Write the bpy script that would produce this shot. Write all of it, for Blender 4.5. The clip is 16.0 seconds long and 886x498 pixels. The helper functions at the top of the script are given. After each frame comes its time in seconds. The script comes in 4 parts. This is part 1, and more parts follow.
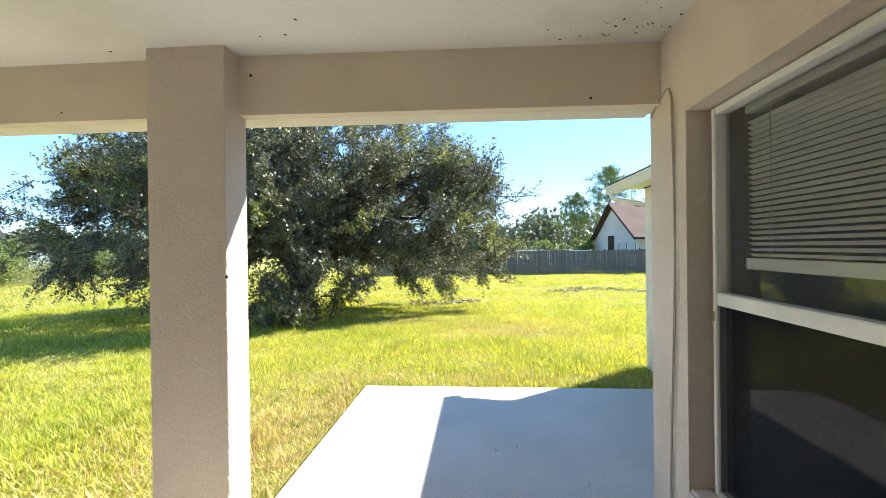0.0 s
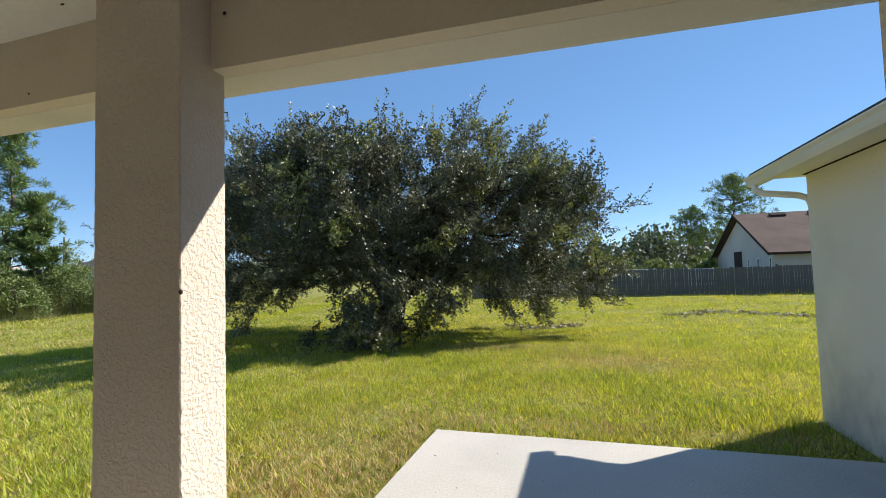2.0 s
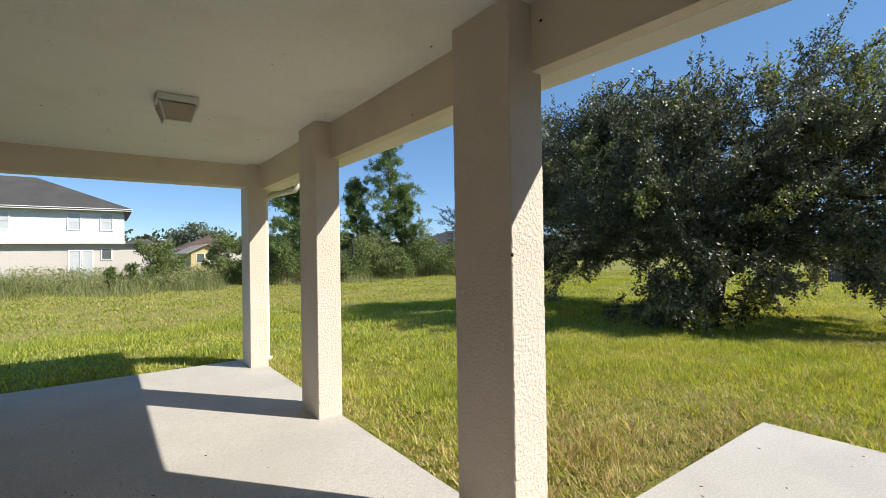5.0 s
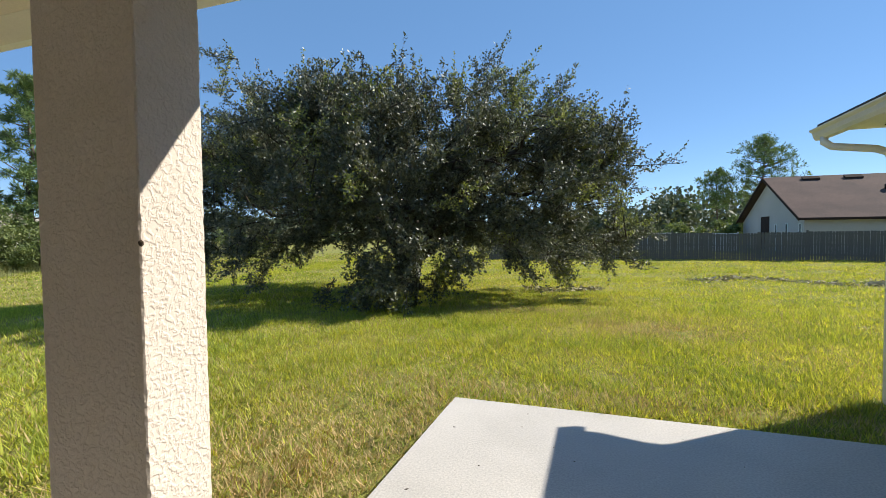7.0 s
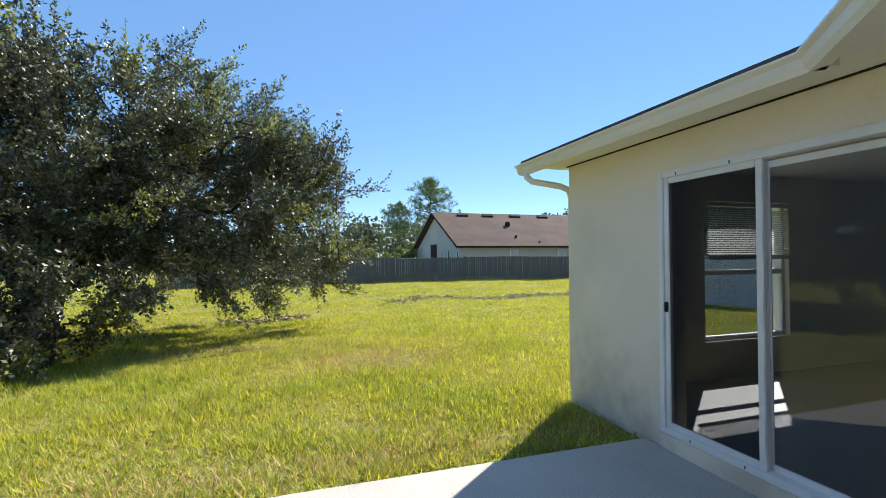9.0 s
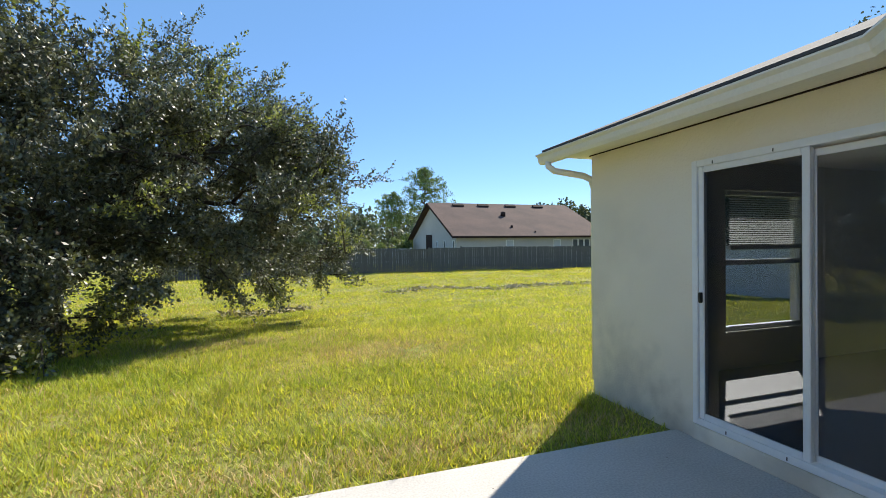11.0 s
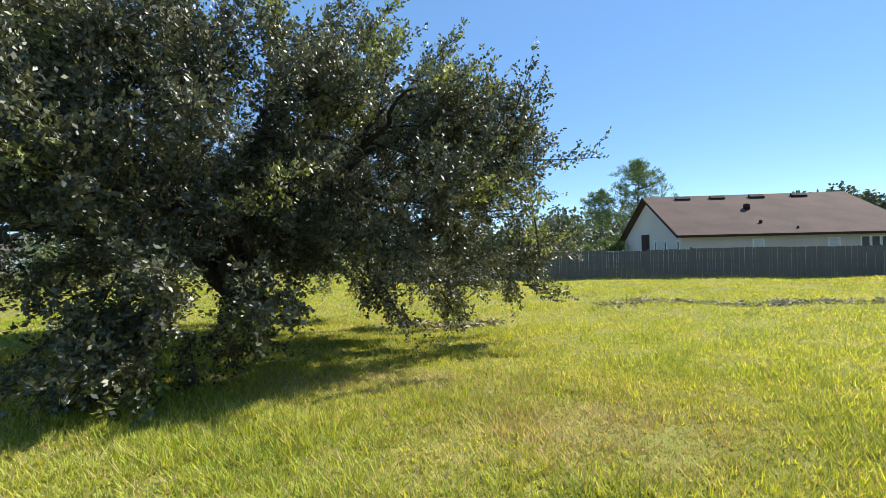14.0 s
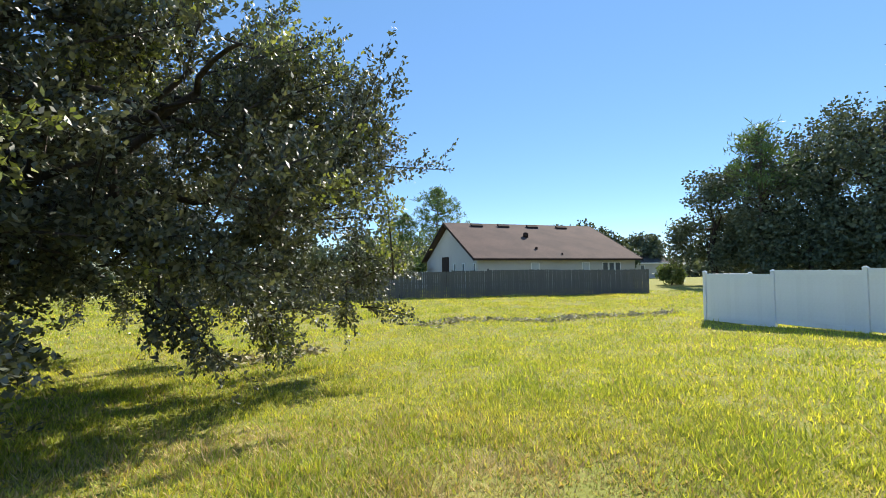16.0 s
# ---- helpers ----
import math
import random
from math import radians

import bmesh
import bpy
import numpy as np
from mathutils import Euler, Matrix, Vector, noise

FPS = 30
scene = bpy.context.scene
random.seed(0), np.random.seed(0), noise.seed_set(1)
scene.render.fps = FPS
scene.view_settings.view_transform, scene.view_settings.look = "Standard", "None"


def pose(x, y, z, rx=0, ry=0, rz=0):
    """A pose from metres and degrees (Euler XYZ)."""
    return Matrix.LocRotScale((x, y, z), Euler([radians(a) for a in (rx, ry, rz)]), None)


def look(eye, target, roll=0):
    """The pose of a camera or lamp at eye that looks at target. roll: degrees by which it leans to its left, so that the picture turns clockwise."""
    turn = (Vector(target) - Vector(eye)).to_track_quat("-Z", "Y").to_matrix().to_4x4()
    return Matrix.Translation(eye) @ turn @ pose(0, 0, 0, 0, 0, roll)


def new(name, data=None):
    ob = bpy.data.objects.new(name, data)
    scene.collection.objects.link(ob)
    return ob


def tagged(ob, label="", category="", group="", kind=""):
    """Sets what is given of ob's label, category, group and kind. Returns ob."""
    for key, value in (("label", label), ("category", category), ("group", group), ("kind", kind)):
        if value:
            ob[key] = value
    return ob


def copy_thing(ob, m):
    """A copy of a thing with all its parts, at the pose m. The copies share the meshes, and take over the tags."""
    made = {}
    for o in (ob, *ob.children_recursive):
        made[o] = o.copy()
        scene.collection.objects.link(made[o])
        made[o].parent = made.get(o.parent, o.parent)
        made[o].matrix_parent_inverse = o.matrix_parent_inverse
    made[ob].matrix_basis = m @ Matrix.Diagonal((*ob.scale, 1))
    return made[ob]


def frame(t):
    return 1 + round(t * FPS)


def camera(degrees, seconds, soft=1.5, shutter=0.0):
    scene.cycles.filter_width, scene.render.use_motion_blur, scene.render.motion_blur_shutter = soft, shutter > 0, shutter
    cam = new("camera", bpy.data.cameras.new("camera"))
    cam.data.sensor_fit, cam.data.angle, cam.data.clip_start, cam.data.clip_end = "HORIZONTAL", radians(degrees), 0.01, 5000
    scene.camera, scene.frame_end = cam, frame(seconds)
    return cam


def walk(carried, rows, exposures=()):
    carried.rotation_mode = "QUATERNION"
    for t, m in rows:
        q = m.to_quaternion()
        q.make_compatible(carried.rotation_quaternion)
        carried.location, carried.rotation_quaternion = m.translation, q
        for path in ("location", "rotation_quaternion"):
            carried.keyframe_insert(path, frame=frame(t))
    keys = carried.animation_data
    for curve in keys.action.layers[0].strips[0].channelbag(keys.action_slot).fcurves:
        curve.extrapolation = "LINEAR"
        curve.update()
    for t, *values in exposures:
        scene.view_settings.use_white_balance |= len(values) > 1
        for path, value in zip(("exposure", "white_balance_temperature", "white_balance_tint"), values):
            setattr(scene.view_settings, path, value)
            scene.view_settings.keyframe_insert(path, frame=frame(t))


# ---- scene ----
cam = camera(88.1, 16.0, soft=0.85)
PATH = [
    (0, (0.286, 0.405, 1.667), (0.127, 2.399, 1.659), -0.7),
    (0.5, (0.284, 0.775, 1.67), (0.106, 2.767, 1.633), -0.7),
    (1, (0.31, 1.101, 1.609), (0.077, 3.087, 1.608), -0.8),
    (1.5, (0.359, 1.338, 1.612), (-0.058, 3.292, 1.698), -0.6),
    (2, (0.368, 1.438, 1.564), (-0.214, 3.349, 1.665), -1.7),
    (2.5, (0.509, 1.369, 1.549), (-0.405, 3.146, 1.638), -1.6),
    (3, (0.529, 1.287, 1.557), (-0.735, 2.836, 1.561), -1.2),
    (3.5, (0.528, 1.238, 1.553), (-1.008, 2.517, 1.59), -0.9),
    (3.7, (0.519, 1.205, 1.554), (-1.082, 2.403, 1.592), -1.0),
    (5.8, (0.466, 1.281, 1.525), (-1.137, 2.478, 1.522), -0.8),
    (6, (0.437, 1.345, 1.524), (-1.077, 2.651, 1.512), -0.8),
    (6.5, (0.348, 1.5, 1.526), (-0.8, 3.137, 1.529), -1.1),
    (7, (0.182, 1.829, 1.541), (-0.469, 3.719, 1.468), -0.6),
    (7.5, (0.062, 2.15, 1.526), (-0.246, 4.126, 1.479), -0.5),
    (8, (-0.033, 2.364, 1.516), (0.05, 4.363, 1.496), -0.3),
    (8.5, (-0.079, 2.618, 1.524), (0.305, 4.581, 1.524), -0.4),
    (9, (-0.194, 2.742, 1.529), (0.421, 4.645, 1.554), -0.4),
    (9.2, (-0.25, 2.761, 1.531), (0.489, 4.619, 1.556), -0.5),
    (11.3, (-0.449, 2.996, 1.543), (0.136, 4.908, 1.509), -0.8),
    (11.5, (-0.401, 3.166, 1.56), (0.034, 5.117, 1.52), -1.0),
    (12, (-0.252, 3.652, 1.556), (-0.129, 5.648, 1.549), -1.2),
    (12.5, (-0.155, 4.218, 1.541), (-0.283, 6.213, 1.546), -1.3),
    (13, (-0.063, 4.734, 1.533), (-0.235, 6.726, 1.537), -1.3),
    (13.5, (0.006, 5.28, 1.524), (-0.238, 7.265, 1.515), -1.2),
    (14, (0.039, 5.767, 1.514), (-0.184, 7.754, 1.523), -1.2),
    (14.5, (0.0, 6.219, 1.483), (-0.226, 8.206, 1.464), -1.3),
    (15, (-0.154, 6.613, 1.444), (-0.184, 8.613, 1.491), -1.0),
    (15.5, (-0.313, 6.86, 1.456), (-0.081, 8.842, 1.579), -0.9),
    (16, (-0.517, 6.991, 1.453), (0.106, 8.889, 1.54), -0.4),
]
EXPOSURES = [(0.0, 2.1), (0.5, 1.65), (1.0, 1.35), (1.5, 1.05), (2.0, 0.85), (3.5, 0.75), (6.5, 0.75), (8.0, 1.05), (9.0, 1.15), (12.0, 1.1), (16.0, 1.15)]
walk(cam, [(t, look(eye, target, roll)) for t, eye, target, roll in PATH], EXPOSURES)

# ---- world and sun ----
SUN = Vector((2.22, 1.81, 2.46)).normalized()
ELEV, AZIM = math.asin(SUN.z), math.atan2(SUN.x, SUN.y)
world = bpy.data.worlds.new("sky")
scene.world = world
world.use_nodes = True
wn = world.node_tree
sky = wn.nodes.new("ShaderNodeTexSky")
sky.sky_type = "NISHITA"
sky.sun_disc = False
sky.sun_elevation, sky.sun_rotation = ELEV, AZIM
sky.altitude, sky.air_density, sky.dust_density, sky.ozone_density = 600.0, 0.7, 0.0, 2.0
tone = wn.nodes.new("ShaderNodeHueSaturation")
tone.inputs["Hue"].default_value, tone.inputs["Saturation"].default_value = 0.5, 1.1
wn.links.new(sky.outputs[0], tone.inputs["Color"])
even = wn.nodes.new("ShaderNodeMix")
even.data_type = "RGBA"
even.inputs[0].default_value, even.inputs[7].default_value = 0.60, (0.72, 1.54, 2.85, 1)
wn.links.new(tone.outputs[0], even.inputs[6])
wn.links.new(even.outputs[2], wn.nodes["Background"].inputs[0])
wn.nodes["Background"].inputs[1].default_value = 0.13
sun = new("sun", bpy.data.lights.new("sun", "SUN"))
sun.data.energy, sun.data.angle, sun.data.color = 4.4, radians(0.5), (1.0, 0.94, 0.83)
sun.matrix_world = look(SUN * 50, (0, 0, 0))


# ---- materials ----
def mat(name, a, b, scale=3.0, rough=0.7, fine=60.0, fine_amount=0.25, bump=0.0, bump_scale=80.0, bump_kind="noise",
        metallic=0.0, spec=0.5, dirt=None, dirt_scale=1.2, dirt_amount=0.35, rnd=0.0, island=0.0, translucent=0.0, through_tint=(1.0, 1.0, 0.55), stretch=(1, 1, 1)):
    """Procedural surface: two colours mixed by a broad noise, a fine grain, optional stains, relief and per-piece variation."""
    m = bpy.data.materials.new(name)
    m.use_nodes = True
    nt = m.node_tree
    n, l = nt.nodes, nt.links
    bsdf, out = n["Principled BSDF"], n["Material Output"]
    tc = n.new("ShaderNodeTexCoord")
    mp = n.new("ShaderNodeMapping")
    mp.inputs["Scale"].default_value = stretch
    l.new(tc.outputs["Object"], mp.inputs[0])

    def noise_tex(sc, detail=4.0):
        t = n.new("ShaderNodeTexNoise")
        t.inputs["Scale"].default_value, t.inputs["Detail"].default_value = sc, detail
        l.new(mp.outputs[0], t.inputs["Vector"])
        return t

    def mix(f, c1, c2, kind="MIX"):
        x = n.new("ShaderNodeMix")
        x.data_type, x.blend_type = "RGBA", kind
        for sock, v in ((x.inputs[0], f), (x.inputs[6], c1), (x.inputs[7], c2)):
            if isinstance(v, (int, float)):
                sock.default_value = v
            elif isinstance(v, tuple):
                sock.default_value = (*v, 1) if len(v) == 3 else v
            else:
                l.new(v, sock)
        return x.outputs[2]

    def ramp(src, lo, hi):
        r = n.new("ShaderNodeMapRange")
        r.inputs[1].default_value, r.inputs[2].default_value = lo, hi
        l.new(src, r.inputs[0])
        return r.outputs[0]

    col = mix(ramp(noise_tex(scale).outputs[0], 0.35, 0.65), a, b)
    g = ramp(noise_tex(fine, 2.0).outputs[0], 0.3, 0.7)
    col = mix(g, mix(1.0, col, tuple(1 - fine_amount for _ in range(3)), "MULTIPLY"), col)
    if dirt:
        col = mix(ramp(noise_tex(dirt_scale, 8.0).outputs[0], 0.55, 0.75), col, mix(dirt_amount, col, dirt))
    if rnd or island:
        if island:
            src = n.new("ShaderNodeNewGeometry").outputs["Random Per Island"]
        else:
            src = n.new("ShaderNodeObjectInfo").outputs["Random"]
        k = max(rnd, island)
        hs = n.new("ShaderNodeHueSaturation")
        l.new(col, hs.inputs["Color"])
        mr = n.new("ShaderNodeMapRange")
        mr.inputs[3].default_value, mr.inputs[4].default_value = 1 - k, 1 + k
        l.new(src, mr.inputs[0])
        l.new(mr.outputs[0], hs.inputs["Value"])
        mh = n.new("ShaderNodeMapRange")
        mh.inputs[3].default_value, mh.inputs[4].default_value = 0.5 + 0.05 * k, 0.5 - 0.05 * k
        l.new(src, mh.inputs[0])
        l.new(mh.outputs[0], hs.inputs["Hue"])
        col = hs.outputs[0]
    l.new(col, bsdf.inputs["Base Color"])
    bsdf.inputs["Roughness"].default_value = rough
    bsdf.inputs["Metallic"].default_value = metallic
    bsdf.inputs["Specular IOR Level"].default_value = spec
    if bump:
        if bump_kind == "stucco":
            src = noise_tex(bump_scale, 5.0)
            src.inputs["Distortion"].default_value = 0.5
            t = ramp(src.outputs[0], 0.45, 0.58)
        else:
            t = noise_tex(bump_scale, 4.0).outputs[0]
        bp = n.new("ShaderNodeBump")
        bp.inputs["Strength"].default_value, bp.inputs["Distance"].default_value = bump, 0.01
        l.new(t, bp.inputs["Height"])
        l.new(bp.outputs[0], bsdf.inputs["Normal"])
    if translucent:
        tr = n.new("ShaderNodeBsdfTranslucent")
        l.new(mix(1.0, col, through_tint, "MULTIPLY"), tr.inputs[0])
        ms = n.new("ShaderNodeMixShader")
        ms.inputs[0].default_value = translucent
        l.new(bsdf.outputs[0], ms.inputs[1])
        l.new(tr.outputs[0], ms.inputs[2])
        l.new(ms.outputs[0], out.inputs[0])
    return m


STUCCO = mat("beige_stucco", (0.79, 0.69, 0.60), (0.74, 0.64, 0.55), 1.5, 0.9, 160, 0.10, 0.42, 50, "stucco", dirt=(0.33, 0.26, 0.19), dirt_amount=0.25, spec=0.2)
SMOOTH = mat("beige_smooth_render", (0.81, 0.71, 0.575), (0.77, 0.67, 0.535), 1.2, 0.9, 120, 0.08, 0.15, 60, spec=0.2, dirt=(0.3, 0.24, 0.17), dirt_amount=0.2)
CREAM = mat("cream_stucco", (0.85, 0.79, 0.675), (0.80, 0.74, 0.63), 1.0, 0.9, 140, 0.06, 0.2, 40, "stucco", dirt=(0.42, 0.38, 0.33), dirt_scale=0.9, dirt_amount=0.3, spec=0.2)
CEIL = mat("white_ceiling_paint", (0.90, 0.88, 0.84), (0.87, 0.845, 0.80), 0.8, 0.9, 40, 0.05, 0.12, 35, dirt=(0.5, 0.45, 0.38), dirt_amount=0.25, spec=0.2)
WHITE = mat("white_painted_metal", (0.82, 0.82, 0.80), (0.78, 0.78, 0.76), 2.0, 0.45, 50, 0.04, dirt=(0.5, 0.48, 0.44), dirt_amount=0.25)
IVORY = mat("ivory_painted_metal", (0.84, 0.805, 0.72), (0.80, 0.765, 0.68), 2.0, 0.45, 50, 0.05, dirt=(0.5, 0.46, 0.38), dirt_amount=0.3)
VINYL = mat("white_vinyl", (0.82, 0.83, 0.84), (0.79, 0.80, 0.82), 0.7, 0.4, 20, 0.04, dirt=(0.55, 0.56, 0.52), dirt_amount=0.25, rnd=0.02)
CONCRETE = mat("light_concrete", (0.575, 0.54, 0.495), (0.505, 0.475, 0.435), 1.3, 0.85, 70, 0.26, 0.16, 110, dirt=(0.32, 0.30, 0.27), dirt_scale=0.8, dirt_amount=0.3, spec=0.3)
SHINGLE = mat("brown_shingle", (0.145, 0.098, 0.082), (0.11, 0.078, 0.068), 0.5, 0.95, 12, 0.3, 0.3, 8, dirt=(0.07, 0.055, 0.05), dirt_scale=0.25, dirt_amount=0.5, spec=0.2)
GREYSHINGLE = mat("grey_shingle", (0.10, 0.095, 0.09), (0.075, 0.07, 0.07), 0.6, 0.95, 20, 0.3, 0.3, 14, spec=0.2)
WOOD = mat("weathered_grey_wood", (0.155, 0.148, 0.14), (0.115, 0.112, 0.108), 0.9, 0.9, 30, 0.25, 0.2, 40, dirt=(0.10, 0.10, 0.09), dirt_amount=0.35, rnd=0.04, spec=0.2, stretch=(1, 1, 0.25))
BARK = mat("oak_bark", (0.10, 0.08, 0.065), (0.06, 0.05, 0.042), 6, 0.95, 40, 0.4, 0.8, 30, stretch=(1, 1, 0.3), spec=0.2)
PINEBARK = mat("pine_bark", (0.20, 0.15, 0.12), (0.13, 0.10, 0.08), 3, 0.95, 20, 0.4, 0.6, 12, spec=0.2)
# wide tone noise: leaf variety, plus lit and dark clumps painted into the colour
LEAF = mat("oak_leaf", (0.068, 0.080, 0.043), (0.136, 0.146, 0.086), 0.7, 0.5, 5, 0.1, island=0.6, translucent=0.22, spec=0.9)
YOUNGLEAF = mat("young_oak_leaf", (0.23, 0.27, 0.07), (0.30, 0.33, 0.11), 1.2, 0.45, 5, 0.1, island=0.35, translucent=0.38)
SHRUBLEAF = mat("shrub_leaf", (0.12, 0.175, 0.05), (0.20, 0.24, 0.085), 0.6, 0.5, 3, 0.1, island=0.4, translucent=0.3)
PINELEAF = mat("pine_needles", (0.12, 0.19, 0.06), (0.17, 0.24, 0.08), 0.5, 0.6, 3, 0.1, island=0.4, translucent=0.25)
FARLEAF = mat("far_foliage", (0.095, 0.12, 0.068), (0.135, 0.155, 0.09), 0.2, 0.7, 1, 0.15, island=0.4, translucent=0.15)
GRASS = mat("lawn_blades", (0.36, 0.46, 0.08), (0.48, 0.53, 0.12), 0.5, 0.7, 3, 0.12, island=0.4, translucent=0.5, spec=0.12, through_tint=(1.36, 1.1, 0.40))
DEEPGRASS = mat("deep_green_lawn_blades", (0.25, 0.35, 0.06), (0.32, 0.40, 0.08), 0.5, 0.6, 3, 0.12, island=0.4, translucent=0.5, spec=0.15, through_tint=(1.36, 1.1, 0.40))
DEADGRASS = mat("straw_blades", (0.60, 0.48, 0.25), (0.49, 0.37, 0.18), 0.9, 0.8, 3, 0.12, island=0.4, translucent=0.35, spec=0.12)
TALLGRASS = mat("tall_grass_blades", (0.26, 0.30, 0.11), (0.36, 0.36, 0.17), 0.3, 0.6, 3, 0.15, island=0.4, translucent=0.4, dirt=(0.40, 0.33, 0.20), dirt_scale=0.4, dirt_amount=0.6)
SOIL = mat("lawn_ground", (0.25, 0.27, 0.06), (0.33, 0.31, 0.09), 0.8, 0.95, 55, 0.5, 0.6, 60, dirt=(0.32, 0.25, 0.13), dirt_scale=1.1, dirt_amount=0.6, spec=0.1)
THATCH = mat("dry_thatch", (0.52, 0.48, 0.33), (0.40, 0.36, 0.25), 2, 0.95, 30, 0.3, island=0.5, spec=0.1)
DARKSTUFF = mat("dark_speck", (0.05, 0.035, 0.025), (0.09, 0.06, 0.04), 30, 0.9)
BLACK = mat("black_plastic", (0.02, 0.02, 0.022), (0.03, 0.03, 0.03), 10, 0.4)
BLIND = mat("blind_slat", (0.88, 0.87, 0.83), (0.85, 0.84, 0.80), 2, 0.5, 20, 0.03)
ROOMWALL = mat("room_paint", (0.48, 0.51, 0.56), (0.44, 0.47, 0.52), 1, 0.9)
ROOMFLOOR = mat("room_floor", (0.20, 0.155, 0.13), (0.165, 0.13, 0.11), 1.5, 0.5, 20, 0.1)
WHITEWALL = mat("white_siding", (0.80, 0.81, 0.82), (0.76, 0.77, 0.78), 0.6, 0.8, 8, 0.05)
GREYWALL = mat("taupe_render", (0.60, 0.55, 0.51), (0.55, 0.50, 0.47), 0.4, 0.9, 8, 0.06)
PALEWALL = mat("pale_render", (0.54, 0.505, 0.47), (0.49, 0.46, 0.43), 0.4, 0.9, 8, 0.06)
YELLOWWALL = mat("yellow_render", (0.58, 0.47, 0.24), (0.53, 0.43, 0.22), 0.4, 0.9, 8, 0.06)
TEALWALL = mat("teal_render", (0.22, 0.30, 0.30), (0.19, 0.26, 0.27), 0.4, 0.9, 8, 0.06)
BROWNTRIM = mat("dark_brown_trim", (0.06, 0.04, 0.032), (0.045, 0.03, 0.026), 2, 0.9, spec=0.1)
LAMPGLASS = mat("frosted_lamp_panel", (0.55, 0.48, 0.38), (0.50, 0.43, 0.34), 6, 0.5, 60, 0.1)
CABLE = mat("cable_sheath", (0.44, 0.38, 0.31), (0.38, 0.33, 0.27), 6, 0.6)


def glass_mat(name, tint, rough=0.0, clear=0.9, dust_sheen=0.0):
    m = bpy.data.materials.new(name)
    m.use_nodes = True
    n, l = m.node_tree.nodes, m.node_tree.links
    n.remove(n["Principled BSDF"])
    tr, gl, fr, ms = n.new("ShaderNodeBsdfTransparent"), n.new("ShaderNodeBsdfGlossy"), n.new("ShaderNodeFresnel"), n.new("ShaderNodeMixShader")
    tr.inputs[0].default_value = (*(c * clear for c in tint), 1)
    gl.inputs["Roughness"].default_value = rough
    fr.inputs[0].default_value = 1.75
    l.new(fr.outputs[0], ms.inputs[0])
    l.new(tr.outputs[0], ms.inputs[1])
    l.new(gl.outputs[0], ms.inputs[2])
    # pale blue diffuse veil: some dust, plus reflected sky sheen painted in
    veil, film_mix = n.new("ShaderNodeBsdfDiffuse"), n.new("ShaderNodeMixShader")
    veil.inputs[0].default_value = (0.55, 0.62, 0.72, 1)
    film_mix.inputs[0].default_value = dust_sheen
    l.new(ms.outputs[0], film_mix.inputs[1])
    l.new(veil.outputs[0], film_mix.inputs[2])
    l.new(film_mix.outputs[0], n["Material Output"].inputs[0])
    return m


GLASS = glass_mat("window_glass", (0.95, 0.97, 0.97), clear=1.0, dust_sheen=0.05)
TINTGLASS = glass_mat("tinted_glass", (0.70, 0.77, 0.86), clear=1.0, dust_sheen=0.045)


def screen_mat():
    m = bpy.data.materials.new("insect_screen")
    m.use_nodes = True
    n, l = m.node_tree.nodes, m.node_tree.links
    n.remove(n["Principled BSDF"])
    tr, df, ms = n.new("ShaderNodeBsdfTransparent"), n.new("ShaderNodeBsdfDiffuse"), n.new("ShaderNodeMixShader")
    df.inputs[0].default_value = (0.02, 0.02, 0.022, 1)
    ms.inputs[0].default_value = 0.6
    l.new(tr.outputs[0], ms.inputs[1])
    l.new(df.outputs[0], ms.inputs[2])
    l.new(ms.outputs[0], n["Material Output"].inputs[0])
    return m


SCREEN = screen_mat()


def add_blotch(m, centre, radius, colour, amount):
    """A blotch of its own shape mixed into a material's colour, round one place; mildew on the walls."""
    n, l = m.node_tree.nodes, m.node_tree.links
    bsdf = n["Principled BSDF"]
    old = bsdf.inputs["Base Color"].links[0].from_socket
    tc, vm, nz = n.new("ShaderNodeTexCoord"), n.new("ShaderNodeVectorMath"), n.new("ShaderNodeTexNoise")
    vm.operation = "DISTANCE"
    vm.inputs[1].default_value = centre
    l.new(tc.outputs["Object"], vm.inputs[0])
    nz.inputs["Scale"].default_value, nz.inputs["Detail"].default_value = 5.0, 9.0
    l.new(tc.outputs["Object"], nz.inputs["Vector"])
    ma = n.new("ShaderNodeMath")
    ma.operation = "MULTIPLY_ADD"
    l.new(nz.outputs[0], ma.inputs[0])
    ma.inputs[1].default_value = -radius * 1.6
    l.new(vm.outputs["Value"], ma.inputs[2])
    mr = n.new("ShaderNodeMapRange")
    mr.inputs[2].default_value, mr.inputs[1].default_value = -radius * 0.75, radius * 0.15
    l.new(ma.outputs[0], mr.inputs[0])
    mm = n.new("ShaderNodeMath")
    mm.operation = "MULTIPLY"
    mm.inputs[1].default_value = amount
    l.new(mr.outputs[0], mm.inputs[0])
    mx = n.new("ShaderNodeMix")
    mx.data_type = "RGBA"
    l.new(mm.outputs[0], mx.inputs[0])
    l.new(old, mx.inputs[6])
    mx.inputs[7].default_value = (*colour, 1)
    l.new(mx.outputs[2], bsdf.inputs["Base Color"])


